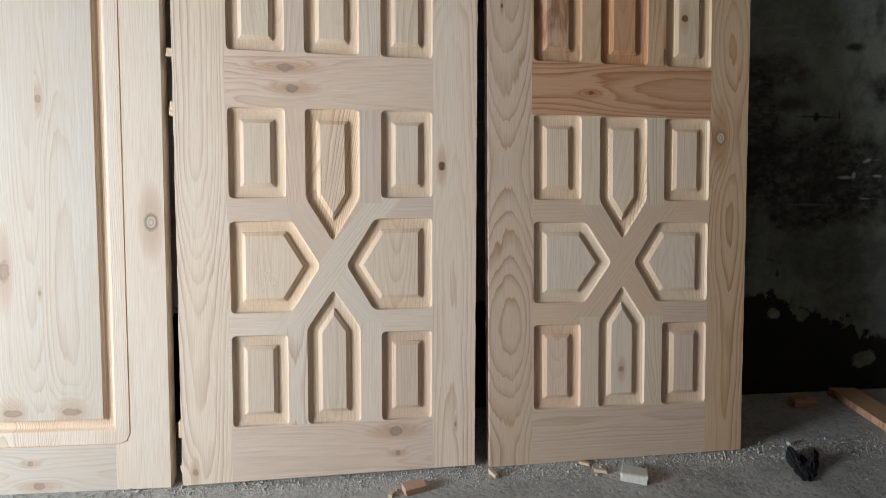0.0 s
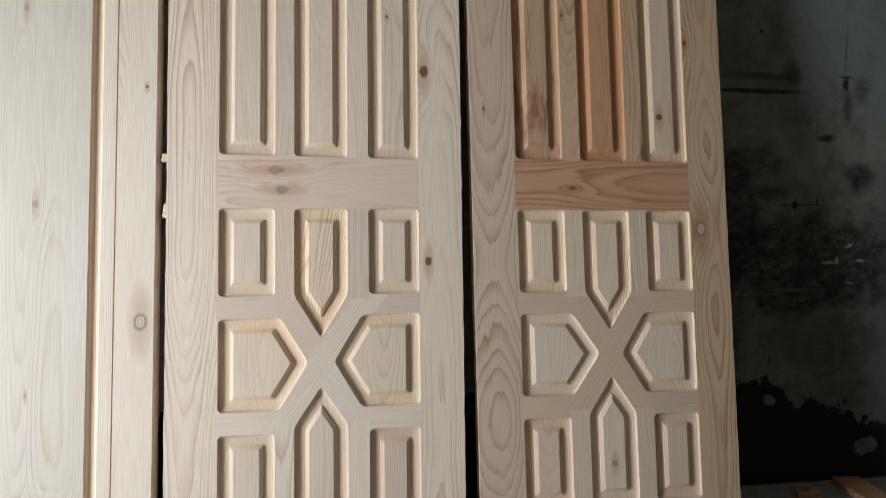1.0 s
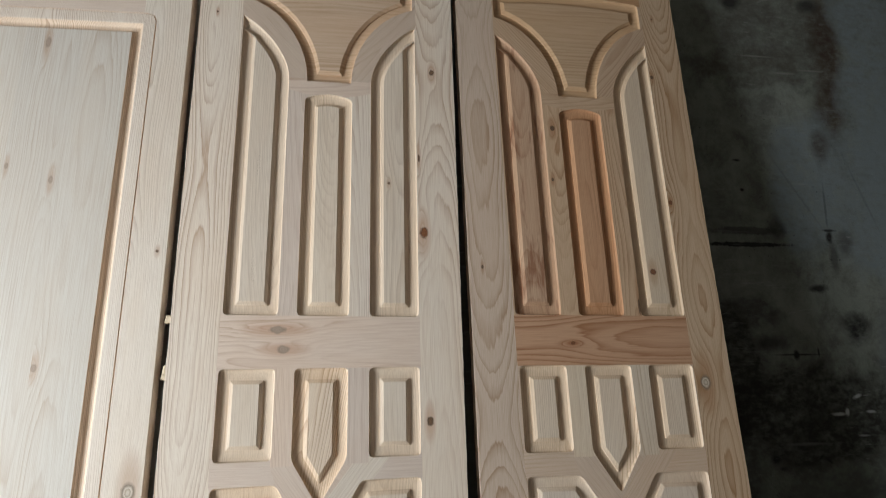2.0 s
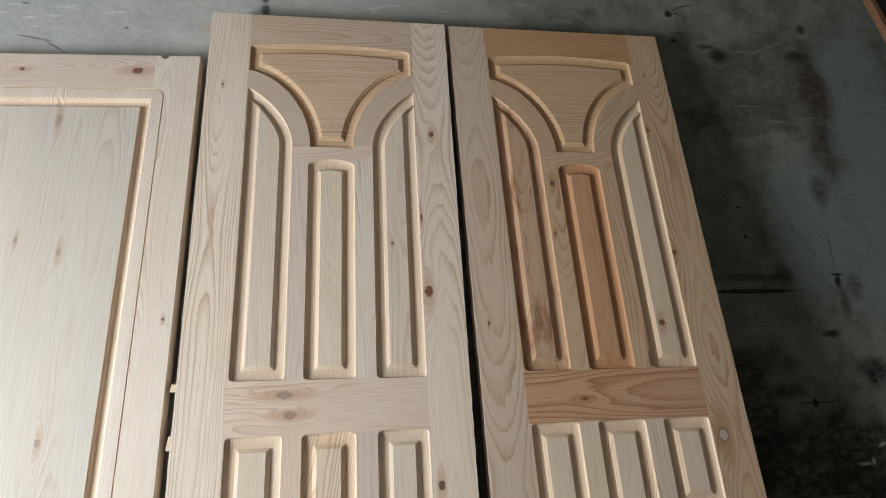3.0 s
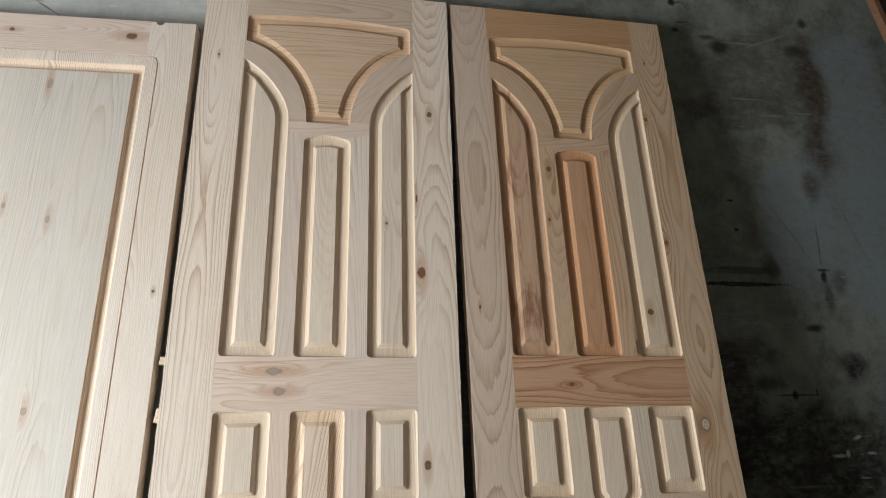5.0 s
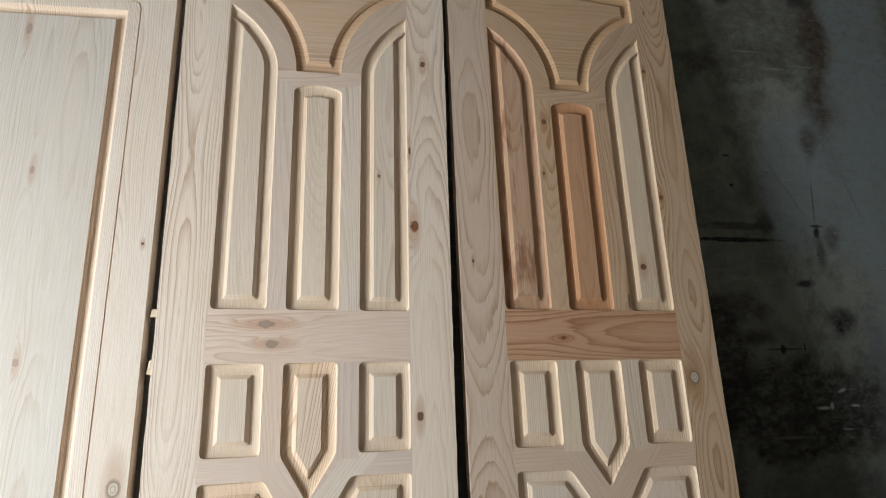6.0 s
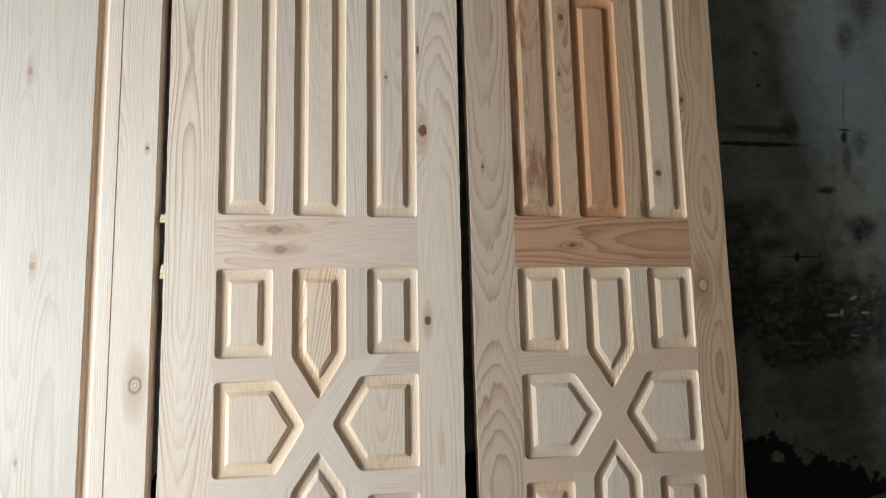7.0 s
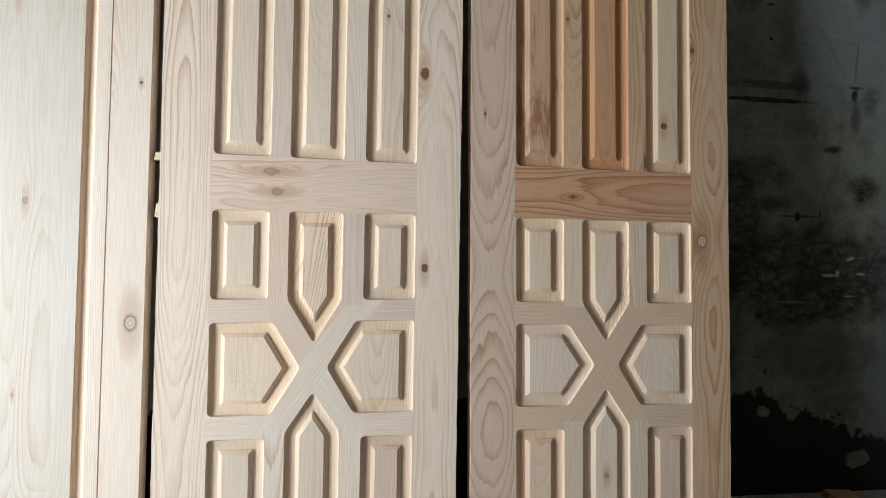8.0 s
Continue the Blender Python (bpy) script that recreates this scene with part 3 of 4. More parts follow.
def build_floor():
    verts, faces = [], []
    xs = [ROOM_L - 3, ROOM_L] + [-1.5 + 0.05 * i for i in range(91)] + [ROOM_R]
    ys = [ROOM_F] + [-1.2 + 0.05 * i for i in range(31)] + [WALL_Y + 0.2]
    for y in ys:
        for x in xs:
            h = 0.0 if y < -0.6 else 0.0012 * noise.noise(Vector((x * 6, y * 6, 0)))
            verts.append((x, y, floor_height(x) + h - 0.001))
    n = len(xs)
    for j in range(len(ys) - 1):
        for i in range(n - 1):
            faces.append((j * n + i, j * n + i + 1, (j + 1) * n + i + 1, (j + 1) * n + i))
    ob = mesh_object("floor", verts, faces, FLOOR, None, "", 60)
    tagged(ob, "dusty grey concrete floor strewn with sawdust and crumbs", "floor", "", "structure")


build_floor()


def wall(name, x0, x1, y0, y1, z0, z1, material, label):
    return tagged(part(name, box(x0, x1, y0, y1, z0, z1), material, None), label, "wall", "", "structure")


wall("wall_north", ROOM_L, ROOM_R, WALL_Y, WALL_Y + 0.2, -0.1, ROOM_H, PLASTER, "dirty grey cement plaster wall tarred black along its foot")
# Unseen walls added to close the room and bounce fill light.
wall("wall_east", ROOM_R, ROOM_R + 0.2, ROOM_F, WALL_Y + 0.2, -0.1, ROOM_H, UNSEEN_PLASTER, "bare grey plaster wall")
wall("wall_south", ROOM_L, ROOM_R, ROOM_F - 0.2, ROOM_F, -0.1, ROOM_H, UNSEEN_PLASTER, "bare grey plaster wall")


def build_west_wall():
    """An unseen wall, added with a wide low opening to shape the daylight."""
    outer = [(ROOM_F - 0.2, -0.1), (WALL_Y + 0.2, -0.1), (WALL_Y + 0.2, ROOM_H), (ROOM_F - 0.2, ROOM_H)]
    gate = [(GATE_Y0, GATE_Z0), (GATE_Y1, GATE_Z0), (GATE_Y1, GATE_H), (GATE_Y0, GATE_H)]
    verts, faces = board_pieces(outer, [gate], [], lambda u, v: "wall", 0.2)[0][1]
    verts = [(ROOM_L - d, u, v) for u, d, v in verts]
    tagged(mesh_object("wall_west", verts, faces, UNSEEN_PLASTER), "bare plaster wall with a wide low window opening", "wall", "", "structure")


build_west_wall()
# Unseen ceiling, browned so that it throws a warm bounce on the doors.
tagged(part("ceiling", box(ROOM_L - 0.2, ROOM_R + 0.2, ROOM_F - 0.2, WALL_Y + 0.2, ROOM_H, ROOM_H + 0.15), CEILING, None), "old brown boarded ceiling", "ceiling", "", "structure")


# ---- the panelled doors ----
def arc(x0, z0, x1, z1, bulge, steps=9):
    """From (x0, z0), where it starts level, to (x1, z1), where it ends upright; both ends left out."""
    out = []
    for i in range(1, steps):
        a = math.pi / 2 * i / steps
        s, c = math.sin(a), math.cos(a)
        z = z1 + (z0 - z1) * (bulge * c + (1 - bulge) * (1 - s))
        out.append((x0 + (x1 - x0) * s, z))
    return out


def anticlockwise(loop):
    area = sum(loop[i - 1][0] * p[1] - p[0] * loop[i - 1][1] for i, p in enumerate(loop))
    return loop if area > 0 else loop[::-1]


def panel_outlines(c, s):
    """The routed panels of a door: c has the six upright edges of the columns, s the heights."""
    x0, x1, x2, x3, x4, x5 = c
    mid = (x2 + x3) / 2
    R = True
    out = {}
    out["tall_left"] = [(x0, s["tall"], R), (x1, s["tall"], R), (x1, s["spring"], False)] + [(x, z, False) for x, z in reversed(arc(x0, s["apex"], x1, s["spring"], 0.6))] + [(x0, s["apex"], False)]
    out["tall_right"] = [(x5, s["tall"], R), (x4, s["tall"], R), (x4, s["spring"], False)] + [(x, z, False) for x, z in reversed(arc(x5, s["apex"], x4, s["spring"], 0.6))] + [(x5, s["apex"], False)]
    bow = [(x3 + (x2 - x3) * i / 6, s["mid_top"] + 0.014 * math.sin(math.pi * i / 6), False) for i in range(1, 6)]
    out["tall_middle"] = [(x2, s["tall"], R), (x3, s["tall"], R), (x3, s["mid_top"], R)] + bow + [(x2, s["mid_top"], R)]
    left = [(x, z, False) for x, z in arc(x0, s["wing"], x2 + 0.004, s["fan"], 0.85)]
    right = [(x, z, False) for x, z in arc(x5, s["wing"], x3 - 0.004, s["fan"], 0.85)]
    crown = [(x5 - 0.006 + (x0 - x5 + 0.006) * i / 8, s["fan_top"] + 0.014 * math.sin(math.pi * i / 8), False) for i in range(1, 8)]
    out["fan"] = [(x0, s["wing"], False)] + left + [(x2 + 0.004, s["fan"], False), (x3 - 0.004, s["fan"], False)] + right[::-1] + [(x5 - 0.006, s["wing"], False), (x5 - 0.006, s["fan_top"], R)] + crown + [(x0, s["fan_top"], R)]
    for key, a, b in (("upper_left", x0, x1), ("upper_right", x4, x5)):
        out[key] = [(a, s["row0"], R), (b, s["row0"], R), (b, s["row1"], R), (a, s["row1"], R)]
    for key, a, b in (("lower_left", x0, x1), ("lower_right", x4, x5)):
        out[key] = [(a, s["foot0"], R), (b, s["foot0"], R), (b, s["foot1"], R), (a, s["foot1"], R)]
    out["upper_middle"] = [(mid, s["tip_up"], R), (x3, s["row0"], R), (x3, s["row1"], R), (x2, s["row1"], R), (x2, s["row0"], R)]
    out["lower_middle"] = [(x2, s["foot0"], R), (x3, s["foot0"], R), (x3, s["shoulder"], R), (mid, s["tip_low"], R), (x2, s["shoulder"], R)]
    pz = (s["pent0"] + s["pent1"]) / 2
    out["arrow_left"] = [(x0, s["pent0"], R), (x1 + 0.010, s["pent0"], R), (mid - s["tip"], pz, R), (x1 + 0.012, s["pent1"], R), (x0, s["pent1"], R)]
    out["arrow_right"] = [(x5, s["pent0"], R), (x4 - 0.018, s["pent0"], R), (mid + s["tip"], pz, R), (x4 - 0.016, s["pent1"], R), (x5, s["pent1"], R)]
    return {k: anticlockwise(v) for k, v in out.items()}


def panelled_door(width, height, c, s, tones, knots, bottom_slope, label, rail_labels, square):
    root = new("panelled_door")
    tagged(root, label, "door", "pine doors leaning on the wall", "thing")
    x0, x1, x2, x3, x4, x5 = c
    mid, pz = (x2 + x3) / 2, (s["pent0"] + s["pent1"]) / 2
    outlines = panel_outlines(c, s)
    holes = [rounded(o, 0.010) for o in outlines.values()]
    rng = random.Random(round(width * 1e4))
    heights = [0.05 + 0.03 * i for i in range(int((height - 0.08) / 0.03))]
    outer = [(0.0, 0.0), (width, bottom_slope)] + [(width + rng.uniform(-0.0009, 0.0006), z) for z in heights] + [(width, height), (0.0, height)]
    outer += [(rng.uniform(-0.0006, 0.0009), z) for z in reversed(heights)]
    sl, sr = x0 - 0.004, x5 + 0.002
    rail0, rail1 = s["row1"], s["tall"]
    low, high = s["foot0"], s["fan_top"] - 0.004
    # The bar that runs unbroken from lower left to upper right in the star.
    slope = (s["row0"] - s["shoulder"]) / (x4 - x1 + 0.02)
    half = 0.030

    def across(x, z):
        return (z - pz - slope * (x - mid)) / math.sqrt(1 + slope * slope)

    cuts = [((sl, bottom_slope * sl / width), (sl, height)), ((sr, bottom_slope * sr / width), (sr, height))]
    cuts += [((sl, z), (sr, z)) for z in (low, rail0, rail1, high, s["spring"] + 0.002)]
    cuts += [((x1, s["mid_top"] + 0.022), (x4, s["mid_top"] + 0.022))]
    for z in (s["pent1"] + 0.004, s["pent0"] - 0.004):
        cuts += [((sl, z), (x1 + 0.01, z)), ((x4 - 0.01, z), (sr, z))]
    for k in (-half, half):
        off = k * math.sqrt(1 + slope * slope)
        za, zb = s["shoulder"] - 0.04, s["row0"] + 0.04
        cuts.append(((mid + (za - pz - off) / slope, za), (mid + (zb - pz - off) / slope, zb)))
    for z in (s["row0"] - 0.012, s["shoulder"] + 0.012):
        cuts += [((x1 - 0.002, z), (x2 + 0.002, z)), ((x3 - 0.002, z), (x4 + 0.002, z))]

    def name_of(x, z):
        if x < sl:
            return "stile", "left"
        if x > sr:
            return "stile", "right"
        if z < low:
            return "bottom_rail", ""
        if z > high:
            return "top_rail", ""
        if rail0 < z < rail1:
            return "lock_rail", ""
        side = "left" if x < mid else "right"
        if z > rail1:
            if z > s["spring"] + 0.002:
                return "curved_rib", side
            if z > s["mid_top"] and x2 - 0.02 < x < x3 + 0.02 and z > s["mid_top"] + 0.0:
                return ("bridge", "") if x2 < x < x3 else ("mullion", side + "_tall")
            return "mullion", side + "_tall"
        if z > s["row0"] - 0.012:
            if (x < x1 or x > x4):
                return "short_rail", side + "_up"
            return "mullion", side + "_up"
        if z < s["shoulder"] + 0.012 and x1 - 0.003 < x < x4 + 0.003 and (x < x2 + 0.002 or x > x3 - 0.002):
            return "mullion", side + "_low"
        if abs(across(x, z)) < half:
            return "star_bar", "long"
        if (x < x1 or x > x4) and (z > s["pent1"] - 0.01 or z < s["pent0"] + 0.01):
            return "short_rail", side + ("_up" if z > pz else "_low")
        return "star_bar", "short_up" if across(x, z) > 0 else "short_low"

    def skew(x, y, z):
        """The door is a little out of square: its rails slope by the amounts in square, by height."""
        return x, y, z + (x - mid) * float(np.interp(z, square[0], square[1]))

    turned = {"bottom_rail": 90, "top_rail": 90, "lock_rail": 90, "short_rail": 90, "bridge": 90}
    for key, (verts, faces) in board_pieces(outer, holes, cuts, name_of, 0.040):
        name, which = key
        verts = [skew(*v) for v in verts]
        angle = turned.get(name, 0)
        if name == "star_bar":
            angle = -38 if which == "long" else 38
        if name == "curved_rib":
            angle = 40 if which == "left" else -40
        tone = tones.get(name + "_" + which, tones.get(name, "cream"))
        centre = middle(verts)
        rings, wild, contrast = {"mullion": (200.0, 1.0, 0.6 if tone == "pink" else 1.0), "star_bar": (200.0, 1.0, 0.35), "short_rail": (170.0, 1.0, 0.4), "bottom_rail": (150.0, 1.0, 0.45), "lock_rail": (140.0, 1.0, 2.0) if tone == "amber" else (120.0, 1.0, 0.65)}.get(name, (170.0, 1.0, 0.75))
        if name == "stile":
            rings, wild, contrast = 160.0, 1.6, 1.6 if tone == "wheat" else 1.15 if tone == "sand" else 0.85
        wood = pine(tone, angle, rings, wild, moved(knots.get(key, ()), centre), contrast)
        mesh_object(name, verts, faces, wood, root, rail_labels.get(name, ""), centre=centre)
    for key, outline in outlines.items():
        raised_panel(outline, PROFILE, tones.get(key, "cream"), 90 if key == "fan" else -11 if key == "upper_middle" else 0, knots.get(key, ()), root, skew=skew)
    return root


LEAN = 7.0
LIFT = 0.005

S_FIRST = dict(tall=1.0055, spring=1.655, apex=1.842, mid_top=1.599, wing=1.902, fan=1.650, fan_top=1.990, row0=0.673, row1=0.880,
               tip_up=0.570, pent0=0.405, pent1=0.623, tip=0.030, foot0=0.133, foot1=0.352, shoulder=0.364, tip_low=0.458)
first_door = panelled_door(
    0.697, 2.103, (0.117, 0.246, 0.290, 0.416, 0.466, 0.589), S_FIRST,
    # Top rail, fan and ribs: yellower wood plus the warmer, dimmer light up there.
    {"stile": "cream", "stile_left": "cream", "top_rail": "wheat", "tall_left": "ivory", "tall_right": "ivory", "tall_middle": "ivory", "upper_left": "ivory", "upper_right": "ivory", "arrow_right": "ivory", "lower_left": "ivory", "lower_middle": "ivory", "star_bar_long": "ivory", "lock_rail": "pink", "bottom_rail": "pink", "mullion_left_tall": "pink", "mullion_left_up": "pink",
     "mullion_right_up": "pink", "bridge": "pink", "fan": "wheat", "curved_rib": "wheat", "short_rail_left_up": "pink", "short_rail_right_up": "pink", "star_bar_short_up": "pink",
     "arrow_left": "cream", "lower_right": "pink", "upper_middle": "cream"},
    {("stile", "right"): [(0.605, 1.224, 0.011, 0.015, "brown"), (0.635, 1.698, 0.007, 0.008, "dark"), (0.612, 0.751, 0.008, 0.011, "dark"), (0.595, 1.435, 0.003, 0.012, "dark"), (0.648, 0.115, 0.003, 0.006, "grey")],
     ("stile", "left"): [(0.047, 1.850, 0.003, 0.004, "dark"), (0.030, 0.030, 0.006, 0.008, "grey")],
     ("lock_rail", ""): [(0.247, 0.972, 0.019, 0.009, "grey"), (0.262, 0.925, 0.014, 0.009, "grey")],
     ("bottom_rail", ""): [(0.500, 0.105, 0.016, 0.012, "grey"), (0.505, 0.050, 0.006, 0.006, "grey")],
     "tall_right": [(0.514, 1.360, 0.004, 0.004, "dark")],
     "tall_left": [(0.182, 1.13, 0.006, 0.045, "torn"), (0.180, 1.40, 0.006, 0.03, "torn")],
     "tall_middle": [(0.352, 1.016, 0.045, 0.009, "torn")],
     "upper_left": [(0.180, 0.866, 0.045, 0.010, "torn")],
     "upper_middle": [(0.353, 0.864, 0.045, 0.012, "torn")],
     "arrow_left": [(0.200, 0.480, 0.026, 0.028, "torn")]},
    0.008, "pale planed pine door with routed star panels, leaning on wall",
    {"lock_rail": "pinkish rail with two grey knots"},
    ((0.2, 0.4, 0.62, 0.68, 0.88, 1.0, 2.1), (0.0, 0.005, 0.020, 0.005, 0.002, -0.010, -0.010)))
first_door.matrix_basis = pose(0, 0, LIFT, -LEAN)

S_SECOND = dict(S_FIRST, tall=1.0075, row0=0.669, row1=0.879, tip_up=0.570, pent0=0.410, pent1=0.615, foot0=0.138, foot1=0.355, shoulder=0.361, tip_low=0.455, fan_top=1.986)
second_door = panelled_door(
    0.691, 2.098, (0.115, 0.239, 0.287, 0.413, 0.460, 0.584), S_SECOND,
    # Right stile and upper pieces toned down: wood tone plus the light's falloff.
    {"stile": "wheat", "stile_right": "sand", "top_rail": "russet", "lock_rail": "amber", "bottom_rail": "wheat", "mullion": "straw", "tall_left": "rust", "tall_middle": "amber",
     "fan": "sand", "curved_rib": "honey", "mullion_right_tall": "honey", "mullion_left_tall": "honey", "short_rail": "wheat", "star_bar": "wheat", "short_rail_left_up": "wheat", "lower_left": "pink",
     "lower_right": "pink", "bridge": "honey", "arrow_left": "cream", "arrow_right": "cream", "upper_left": "ivory", "upper_middle": "ivory", "upper_right": "ivory", "tall_right": "straw",
     "lower_middle": "cream"},
    {("stile", "right"): [(0.620, 1.935, 0.003, 0.003, "dark"), (0.592, 1.730, 0.005, 0.006, "dark"), (0.592, 1.328, 0.006, 0.007, "brown"), (0.615, 0.828, 0.015, 0.019, "pale")],
     ("stile", "left"): [(0.036, 1.140, 0.003, 0.005, "dark")],
     ("lock_rail", ""): [(0.263, 0.937, 0.006, 0.005, "brown")],
     ("mullion", "left_tall"): [(0.263, 1.548, 0.007, 0.008, "dark"), (0.250, 1.390, 0.004, 0.005, "dark")],
     ("mullion", "right_tall"): [(0.444, 1.640, 0.008, 0.010, "dark"), (0.457, 1.030, 0.003, 0.022, "dark")],
     "tall_right": [(0.511, 1.126, 0.008, 0.009, "brown")],
     "lower_middle": [(0.350, 0.235, 0.007, 0.007, "grey")]},
    0.0, "planed pine door with reddish routed panels, leaning on wall",
    {"lock_rail": "reddish rail with strong wavy grain"},
    ((0.0, 0.14, 0.42, 0.88, 1.0, 2.1), (-0.004, -0.015, -0.018, -0.016, -0.021, -0.018)))
second_door.matrix_basis = pose(0, 0, LIFT, -LEAN) @ pose(0.7370, 0.0046, -0.0032, -0.07, -0.75, 0.21)


# ---- the plain door ----
def plain_door(width, height, knots):
    root = new("plain_door")
    tagged(root, "pale pine door with one wide boarded panel, leaning on wall", "door", "pine doors leaning on the wall", "thing")
    g = 0.086  # groove line in from the edge
    opening = anticlockwise([(g, 0.108, True), (width - g, 0.108, True), (width - g, 1.838, True), (g, 1.838, True)])
    hole = rounded(opening, 0.024)
    sl, sr = 0.120, width - 0.120
    notch = [(0.602 + 0.011 * math.cos(a), height - 0.011 * math.sin(a)) for a in (0, 0.6, 1.2, 1.9, 2.5, math.pi)]
    outer = [(0, 0), (width, 0), (width, height)] + notch + [(0, height)]
    cuts = [((sl, 0), (sl, height)), ((sr, 0), (sr, height))]

    def name_of(x, z):
        if x < sl:
            return "stile", "left"
        if x > sr:
            return "stile", "right"
        return ("top_rail", "") if z > height / 2 else ("bottom_rail", "")

    for key, (verts, faces) in board_pieces(outer, [hole], cuts, name_of, 0.045):
        tone = {"top_rail": "pink", "stile": "ivory"}.get(key[0], "white")
        centre = middle(verts)
        mesh_object(key[0], verts, faces, pine(tone, 90 if "rail" in key[0] else 0, 190.0, 1.0, moved(knots.get(key, ()), centre), 0.6), root, centre=centre)
    profile = ((0.0, 0.0), (0.0006, 0.0035), (0.0024, 0.0035), (0.0032, 0.0002), (0.012, 0.0), (0.032, 0.0003), (0.0345, 0.0014), (0.0365, 0.0055), (0.039, 0.0105),
               (0.0415, 0.0124), (0.045, 0.0126), (0.051, 0.0122), (0.0555, 0.0106), (0.0585, 0.0076), (0.0598, 0.0042), (0.0605, 0.0024))
    rings, verts, faces, last = [], [], [], None
    for d, depth in profile:
        ring = rounded(inset(opening, d), max(0.0008, 0.024 - 0.9 * d))
        start, n = len(verts), len(ring)
        verts += [(x, depth, z) for x, z in ring]
        if last is not None:
            faces += [(last + i, last + (i + 1) % n, start + (i + 1) % n, start + i) for i in range(n)]
        last = start
    # The routed tint also puts brown shade into the moulding's deep slopes.
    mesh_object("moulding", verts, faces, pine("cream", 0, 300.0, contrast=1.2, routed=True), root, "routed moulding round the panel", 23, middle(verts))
    a, b, lo, hi = g + 0.0605, width - g - 0.0605, 0.1685, 1.7775
    edges = [a, a + (b - a) * 0.36, a + (b - a) * 0.70, b]
    for left, right in zip(edges, edges[1:]):
        mine = [k for k in knots["boards"] if left < k[0] <= right]
        centre = ((left + right) / 2, (lo + hi) / 2)
        bm = box(left, right, 0.0024, 0.030, lo, hi)
        bmesh.ops.translate(bm, vec=(-centre[0], 0, -centre[1]), verts=bm.verts)
        part("board", bm, pine("white", 0, 170.0, 1.0, moved(mine, centre), 0.6 if left > edges[0] else 0.4), root).location = (centre[0], 0, centre[1])
    return root


PLAIN_W = 0.698
plain_leaf = plain_door(PLAIN_W, 1.950, {
    ("stile", "right"): [(0.669, 0.621, 0.015, 0.020, "pale"), (0.6764, 1.168, 0.004, 0.004, "dark")],
    ("top_rail", ""): [(0.532, 1.897, 0.014, 0.011, "brown"), (0.226, 1.898, 0.007, 0.006, "brown")],
    ("bottom_rail", ""): [(0.392, 0.069, 0.006, 0.006, "grey"), (0.410, 0.016, 0.012, 0.008, "grey")],
    "boards": [(0.4076, 1.3486, 0.005, 0.010, "grey"), (0.301, 1.383, 0.004, 0.008, "grey"), (0.436, 0.892, 0.007, 0.009, "grey"), (0.352, 0.510, 0.011, 0.022, "grey"),
               (0.425, 0.461, 0.003, 0.005, "grey"), (0.484, 0.186, 0.020, 0.008, "grey"), (0.358, 0.186, 0.019, 0.008, "grey"), (0.348, 1.735, 0.006, 0.016, "grey")]})
plain_leaf.matrix_basis = pose(0, 0, LIFT, -LEAN) @ pose(-0.7244, 0.0274, -0.0022, 0.01, 0.13, -1.96)


# ---- things on the floor and by the wall ----
def ragged_block(name, sx, sy, sz, material, m, label, category):
    """A split offcut: a bevelled block with pulled corners."""
    bm = box(-sx / 2, sx / 2, -sy / 2, sy / 2, 0, sz, min(sx, sy, sz) * 0.08)
    for v in bm.verts:
        v.co.x += random.uniform(-0.08, 0.08) * sx
        v.co.y += random.uniform(-0.08, 0.08) * sy
        if v.co.z > sz / 2:
            v.co.z += random.uniform(-0.10, 0.10) * sz
    ob = part(name, bm, material, None)
    ob.matrix_basis = m
    return tagged(ob, label, category)


for x, y, sx, sy, sz, turn, mat, label in (
    (1.078, -0.090, 0.062, 0.045, 0.022, -25, OFFCUT, "pale square offcut lying on the floor"),
    (0.980, -0.012, 0.026, 0.010, 0.008, -35, CHIP, "small pale wood chip on the floor"),
    (1.008, -0.052, 0.030, 0.010, 0.008, -20, CHIP, "small pale wood chip on the floor"),
    (0.536, -0.078, 0.050, 0.034, 0.018, 15, PINK_CHIP, "pinkish cut pine offcut on the floor"),
    (0.484, -0.090, 0.022, 0.010, 0.008, 60, CHIP, "small pale wood chip on the floor"),
    (0.737, -0.034, 0.010, 0.030, 0.010, 20, CHIP, "small pale wood chip on the floor"),
    (1.585, 0.020, 0.016, 0.012, 0.010, 20, CRUMB, "small cement crumb on the floor"),
    # Amber tone: the door's shade on this offcut is put into its colour.
    (1.800, 0.250, 0.075, 0.040, 0.028, 5, pine("amber", 90), "short pine offcut on the floor by the wall"),
):
    ragged_block("wood_offcut", sx, sy, sz, mat, pose(x, y, floor_height(x) - 0.0005, 0, 0, turn), label, "offcut")


def floor_plank():
    bm = box(-0.045, 0.045, -0.60, 0.0, 0.0, 0.022, 0.002)
    # A deeper amber than its wood: the second door's shade is in it.
    ob = part("plank", bm, pine("amber", 0), None)
    ob.matrix_basis = pose(1.995, 0.318, floor_height(1.99), 0, 0, -7)
    tagged(ob, "rough sawn pine plank lying on the floor against the wall", "plank")


floor_plank()


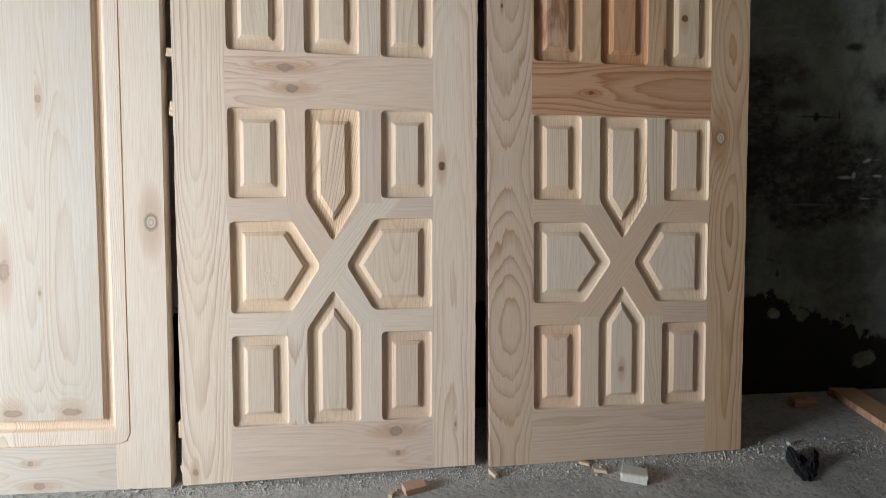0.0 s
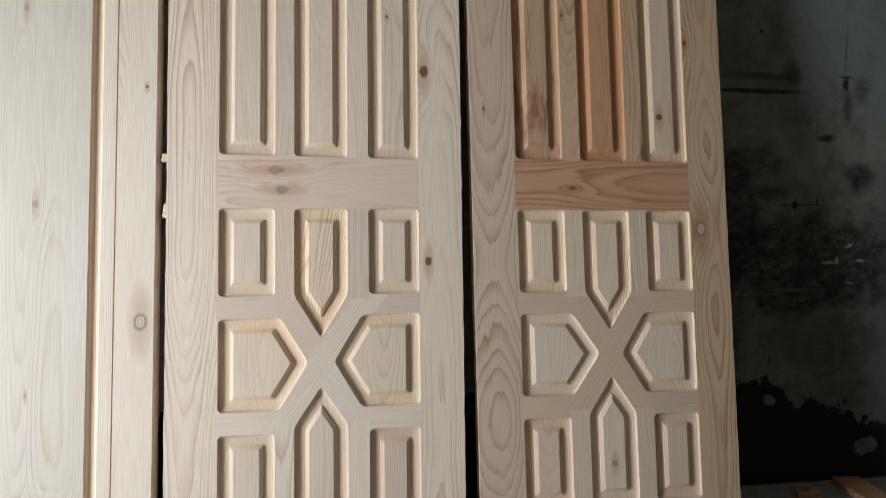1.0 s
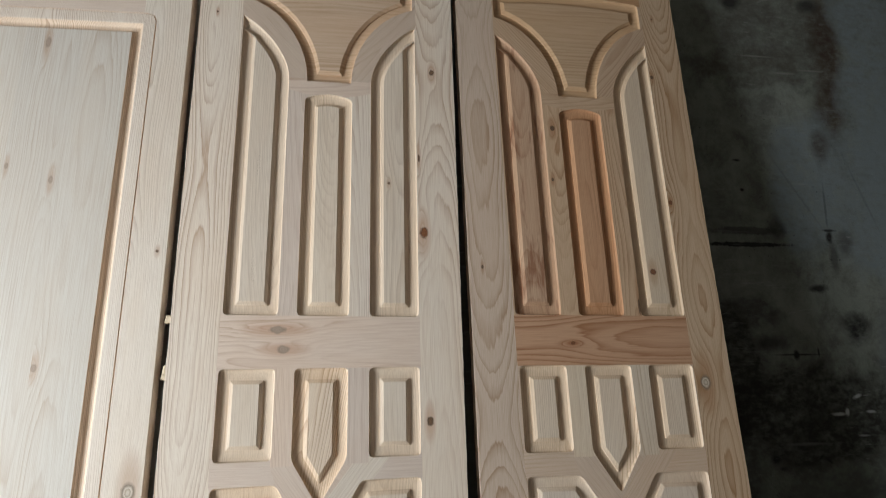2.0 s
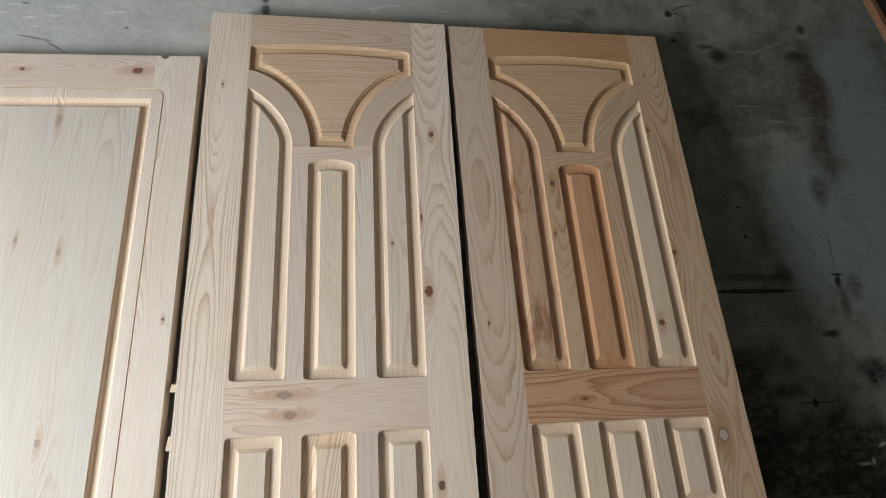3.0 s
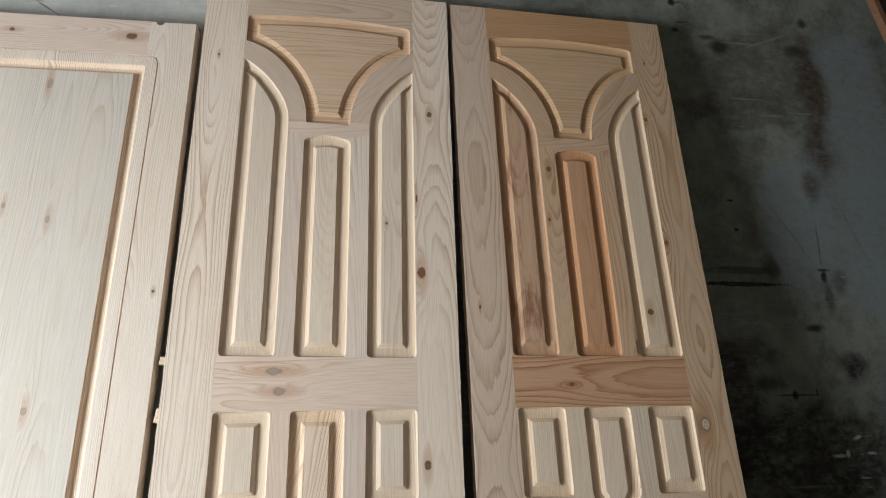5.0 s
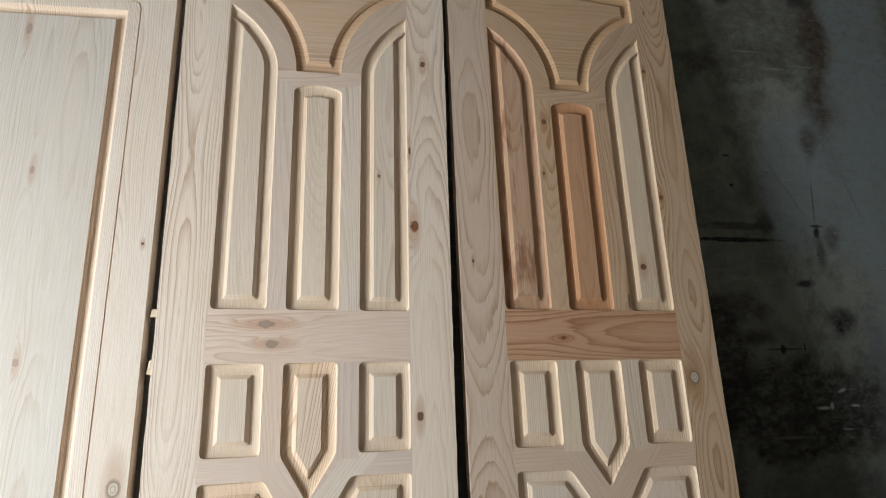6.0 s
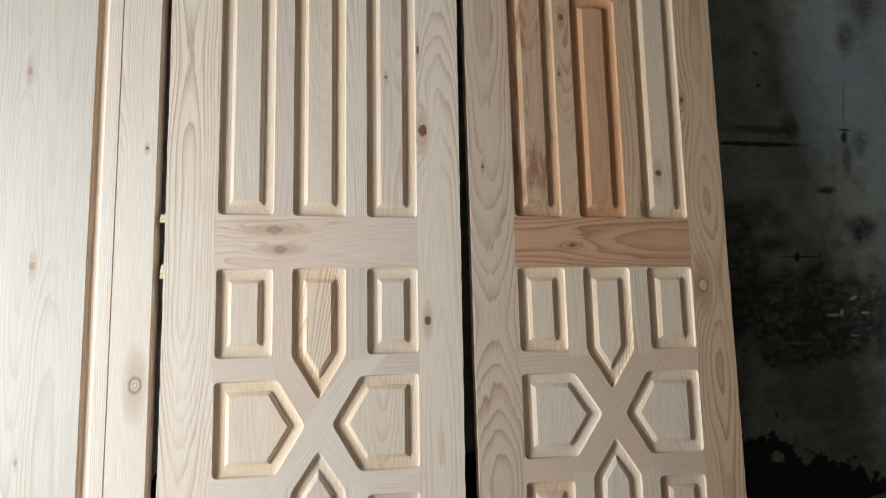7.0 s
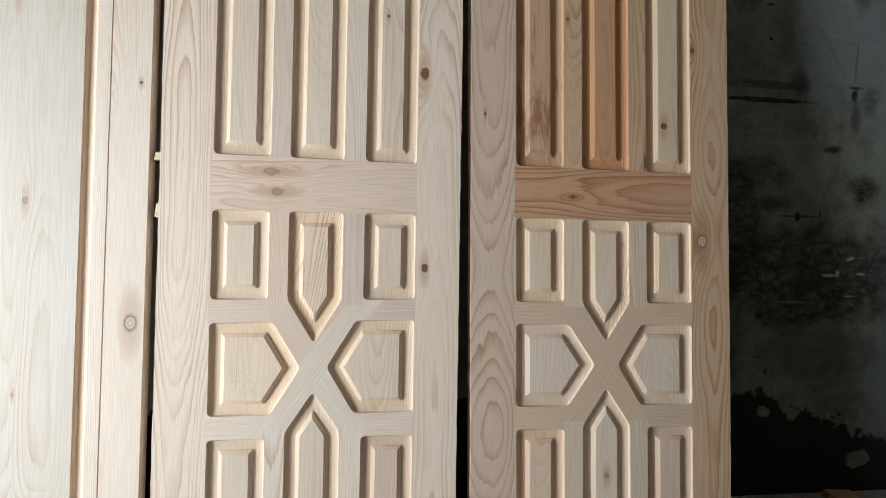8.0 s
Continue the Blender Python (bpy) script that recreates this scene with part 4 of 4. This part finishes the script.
def black_rag():
    """A crumpled dark rag with two stiff folds."""
    bm = bmesh.new()
    for cx, cy, turn, long, wide, high in ((0.0, 0.0, 0.0, 0.075, 0.030, 0.026), (-0.030, 0.028, 14.0, 0.060, 0.017, 0.046), (0.030, 0.034, -16.0, 0.062, 0.016, 0.050)):
        lump = bmesh.ops.create_icosphere(bm, subdivisions=4, radius=1.0)["verts"]
        for v in lump:
            p = v.co.copy()
            r = 1 + 0.30 * noise.noise(p * 2.7 + Vector((cx * 90, 0, 0))) + 0.24 * noise.noise(p * 7.0)
            q = Matrix.Rotation(radians(turn), 3, "Z") @ Vector((p.x * wide * r * (1 - 0.35 * p.y), p.y * long * r, 0))
            v.co = Vector((cx + q.x, cy + q.y, max(0.0, 0.3 * high + p.z * high * r * (0.75 + 0.35 * p.y))))
    ob = part("rag", bm, BLACK, None, "", 40)
    ob.matrix_basis = pose(1.530, -0.105, floor_height(1.52) - 0.001, 0, 0, -32) @ Matrix.Diagonal((0.72, 0.80, 0.62, 1))
    tagged(ob, "crumpled black rag lying on the dusty floor", "rag")


black_rag()


def leaning_board():
    root = new("leaning_board")
    tagged(root, "dark stained board with a pale raw edge leaning by the wall", "board")
    # The black area beside the strip is built as a near-black face.
    part("board", box(0.022, 0.34, 0.0, 0.022, 0.0, 2.75, 0.001), DARK_FACE, root, "dark stained face")
    part("edge_strip", box(0.0, 0.0215, -0.004, 0.024, 0.0, 2.75, 0.001), RAW_EDGE, root, "raw pine edging")
    root.matrix_basis = pose(2.880, 0.250, 0.022, -1.0) @ pose(0, 0, 0, 0, -15.2, 0)


leaning_board()


def crumbs(name, count, material, spread, size, label):
    """Loose crumbs strewn over the floor, all in one mesh."""
    verts, faces = [], []
    for _ in range(count):
        x, y = spread()
        s = size * random.uniform(0.4, 1.5) ** 1.5
        a = random.uniform(0, math.pi)
        start = len(verts)
        z = floor_height(x) - 0.001
        for k in range(4):
            b = a + k * math.pi / 2 + random.uniform(-0.4, 0.4)
            r = s * random.uniform(0.5, 1.2)
            verts.append((x + r * math.cos(b), y + r * math.sin(b), z))
        verts.append((x + random.uniform(-0.3, 0.3) * s, y + random.uniform(-0.3, 0.3) * s, z + s * random.uniform(0.5, 1.1)))
        faces += [(start + k, start + (k + 1) % 4, start + 4) for k in range(4)]
    ob = mesh_object(name, verts, faces, material)
    tagged(ob, label, "debris", "", "stuff")


crumbs("cement_crumbs", 2200, CRUMB, lambda: (random.uniform(-0.8, 2.3), random.gauss(-0.006, 0.026)), 0.0031, "loose grey cement crumbs and dust along the doors")
crumbs("sawdust", 700, DUST, lambda: (random.uniform(-0.8, 2.3), random.gauss(-0.04, 0.06)), 0.0018, "fine pale sawdust on the floor")


def shim(z, length, height):
    """A splinter of wood that sticks out between the doors."""
    bm = box(-length, 0.004, 0.008, 0.026, z, z + height, 0.0015)
    for v in bm.verts:
        v.co.z += random.uniform(-0.002, 0.002)
        v.co.x += random.uniform(-0.002, 0.002)
    ob = part("peg", bm, CHIP, first_door, "pale wooden peg end")


shim(0.990, 0.014, 0.017)
shim(0.872, 0.008, 0.018)
shim(0.858, 0.011, 0.013)
shim(0.112, 0.008, 0.040)
shim(0.030, 0.006, 0.016)


def wire_stub(name, points):
    """A bent end of thin black wire that comes out of the wall."""
    curve = bpy.data.curves.new(name, "CURVE")
    curve.dimensions, curve.bevel_depth, curve.bevel_resolution = "3D", 0.0011, 1
    line = curve.splines.new("POLY")
    line.points.add(len(points) - 1)
    for q, (x, y, z) in zip(line.points, points):
        q.co = (x, y, z, 1)
    curve.materials.append(STEEL)
    tagged(new(name, curve), "thin bent black wire end sticking out of the wall", "wire")


def bend(x0, z0, length, rise, sag):
    return [(x0 + length * i / 8, WALL_Y + 0.004 - 0.012 * min(1.0, i / 2), z0 + rise * i / 8 + sag * math.sin(math.pi * i / 8)) for i in range(9)]


wire_stub("wire_stub", bend(1.512, 2.240, 0.085, 0.026, 0.008))
wire_stub("wire_stub", bend(1.506, 2.222, 0.055, -0.020, 0.018))
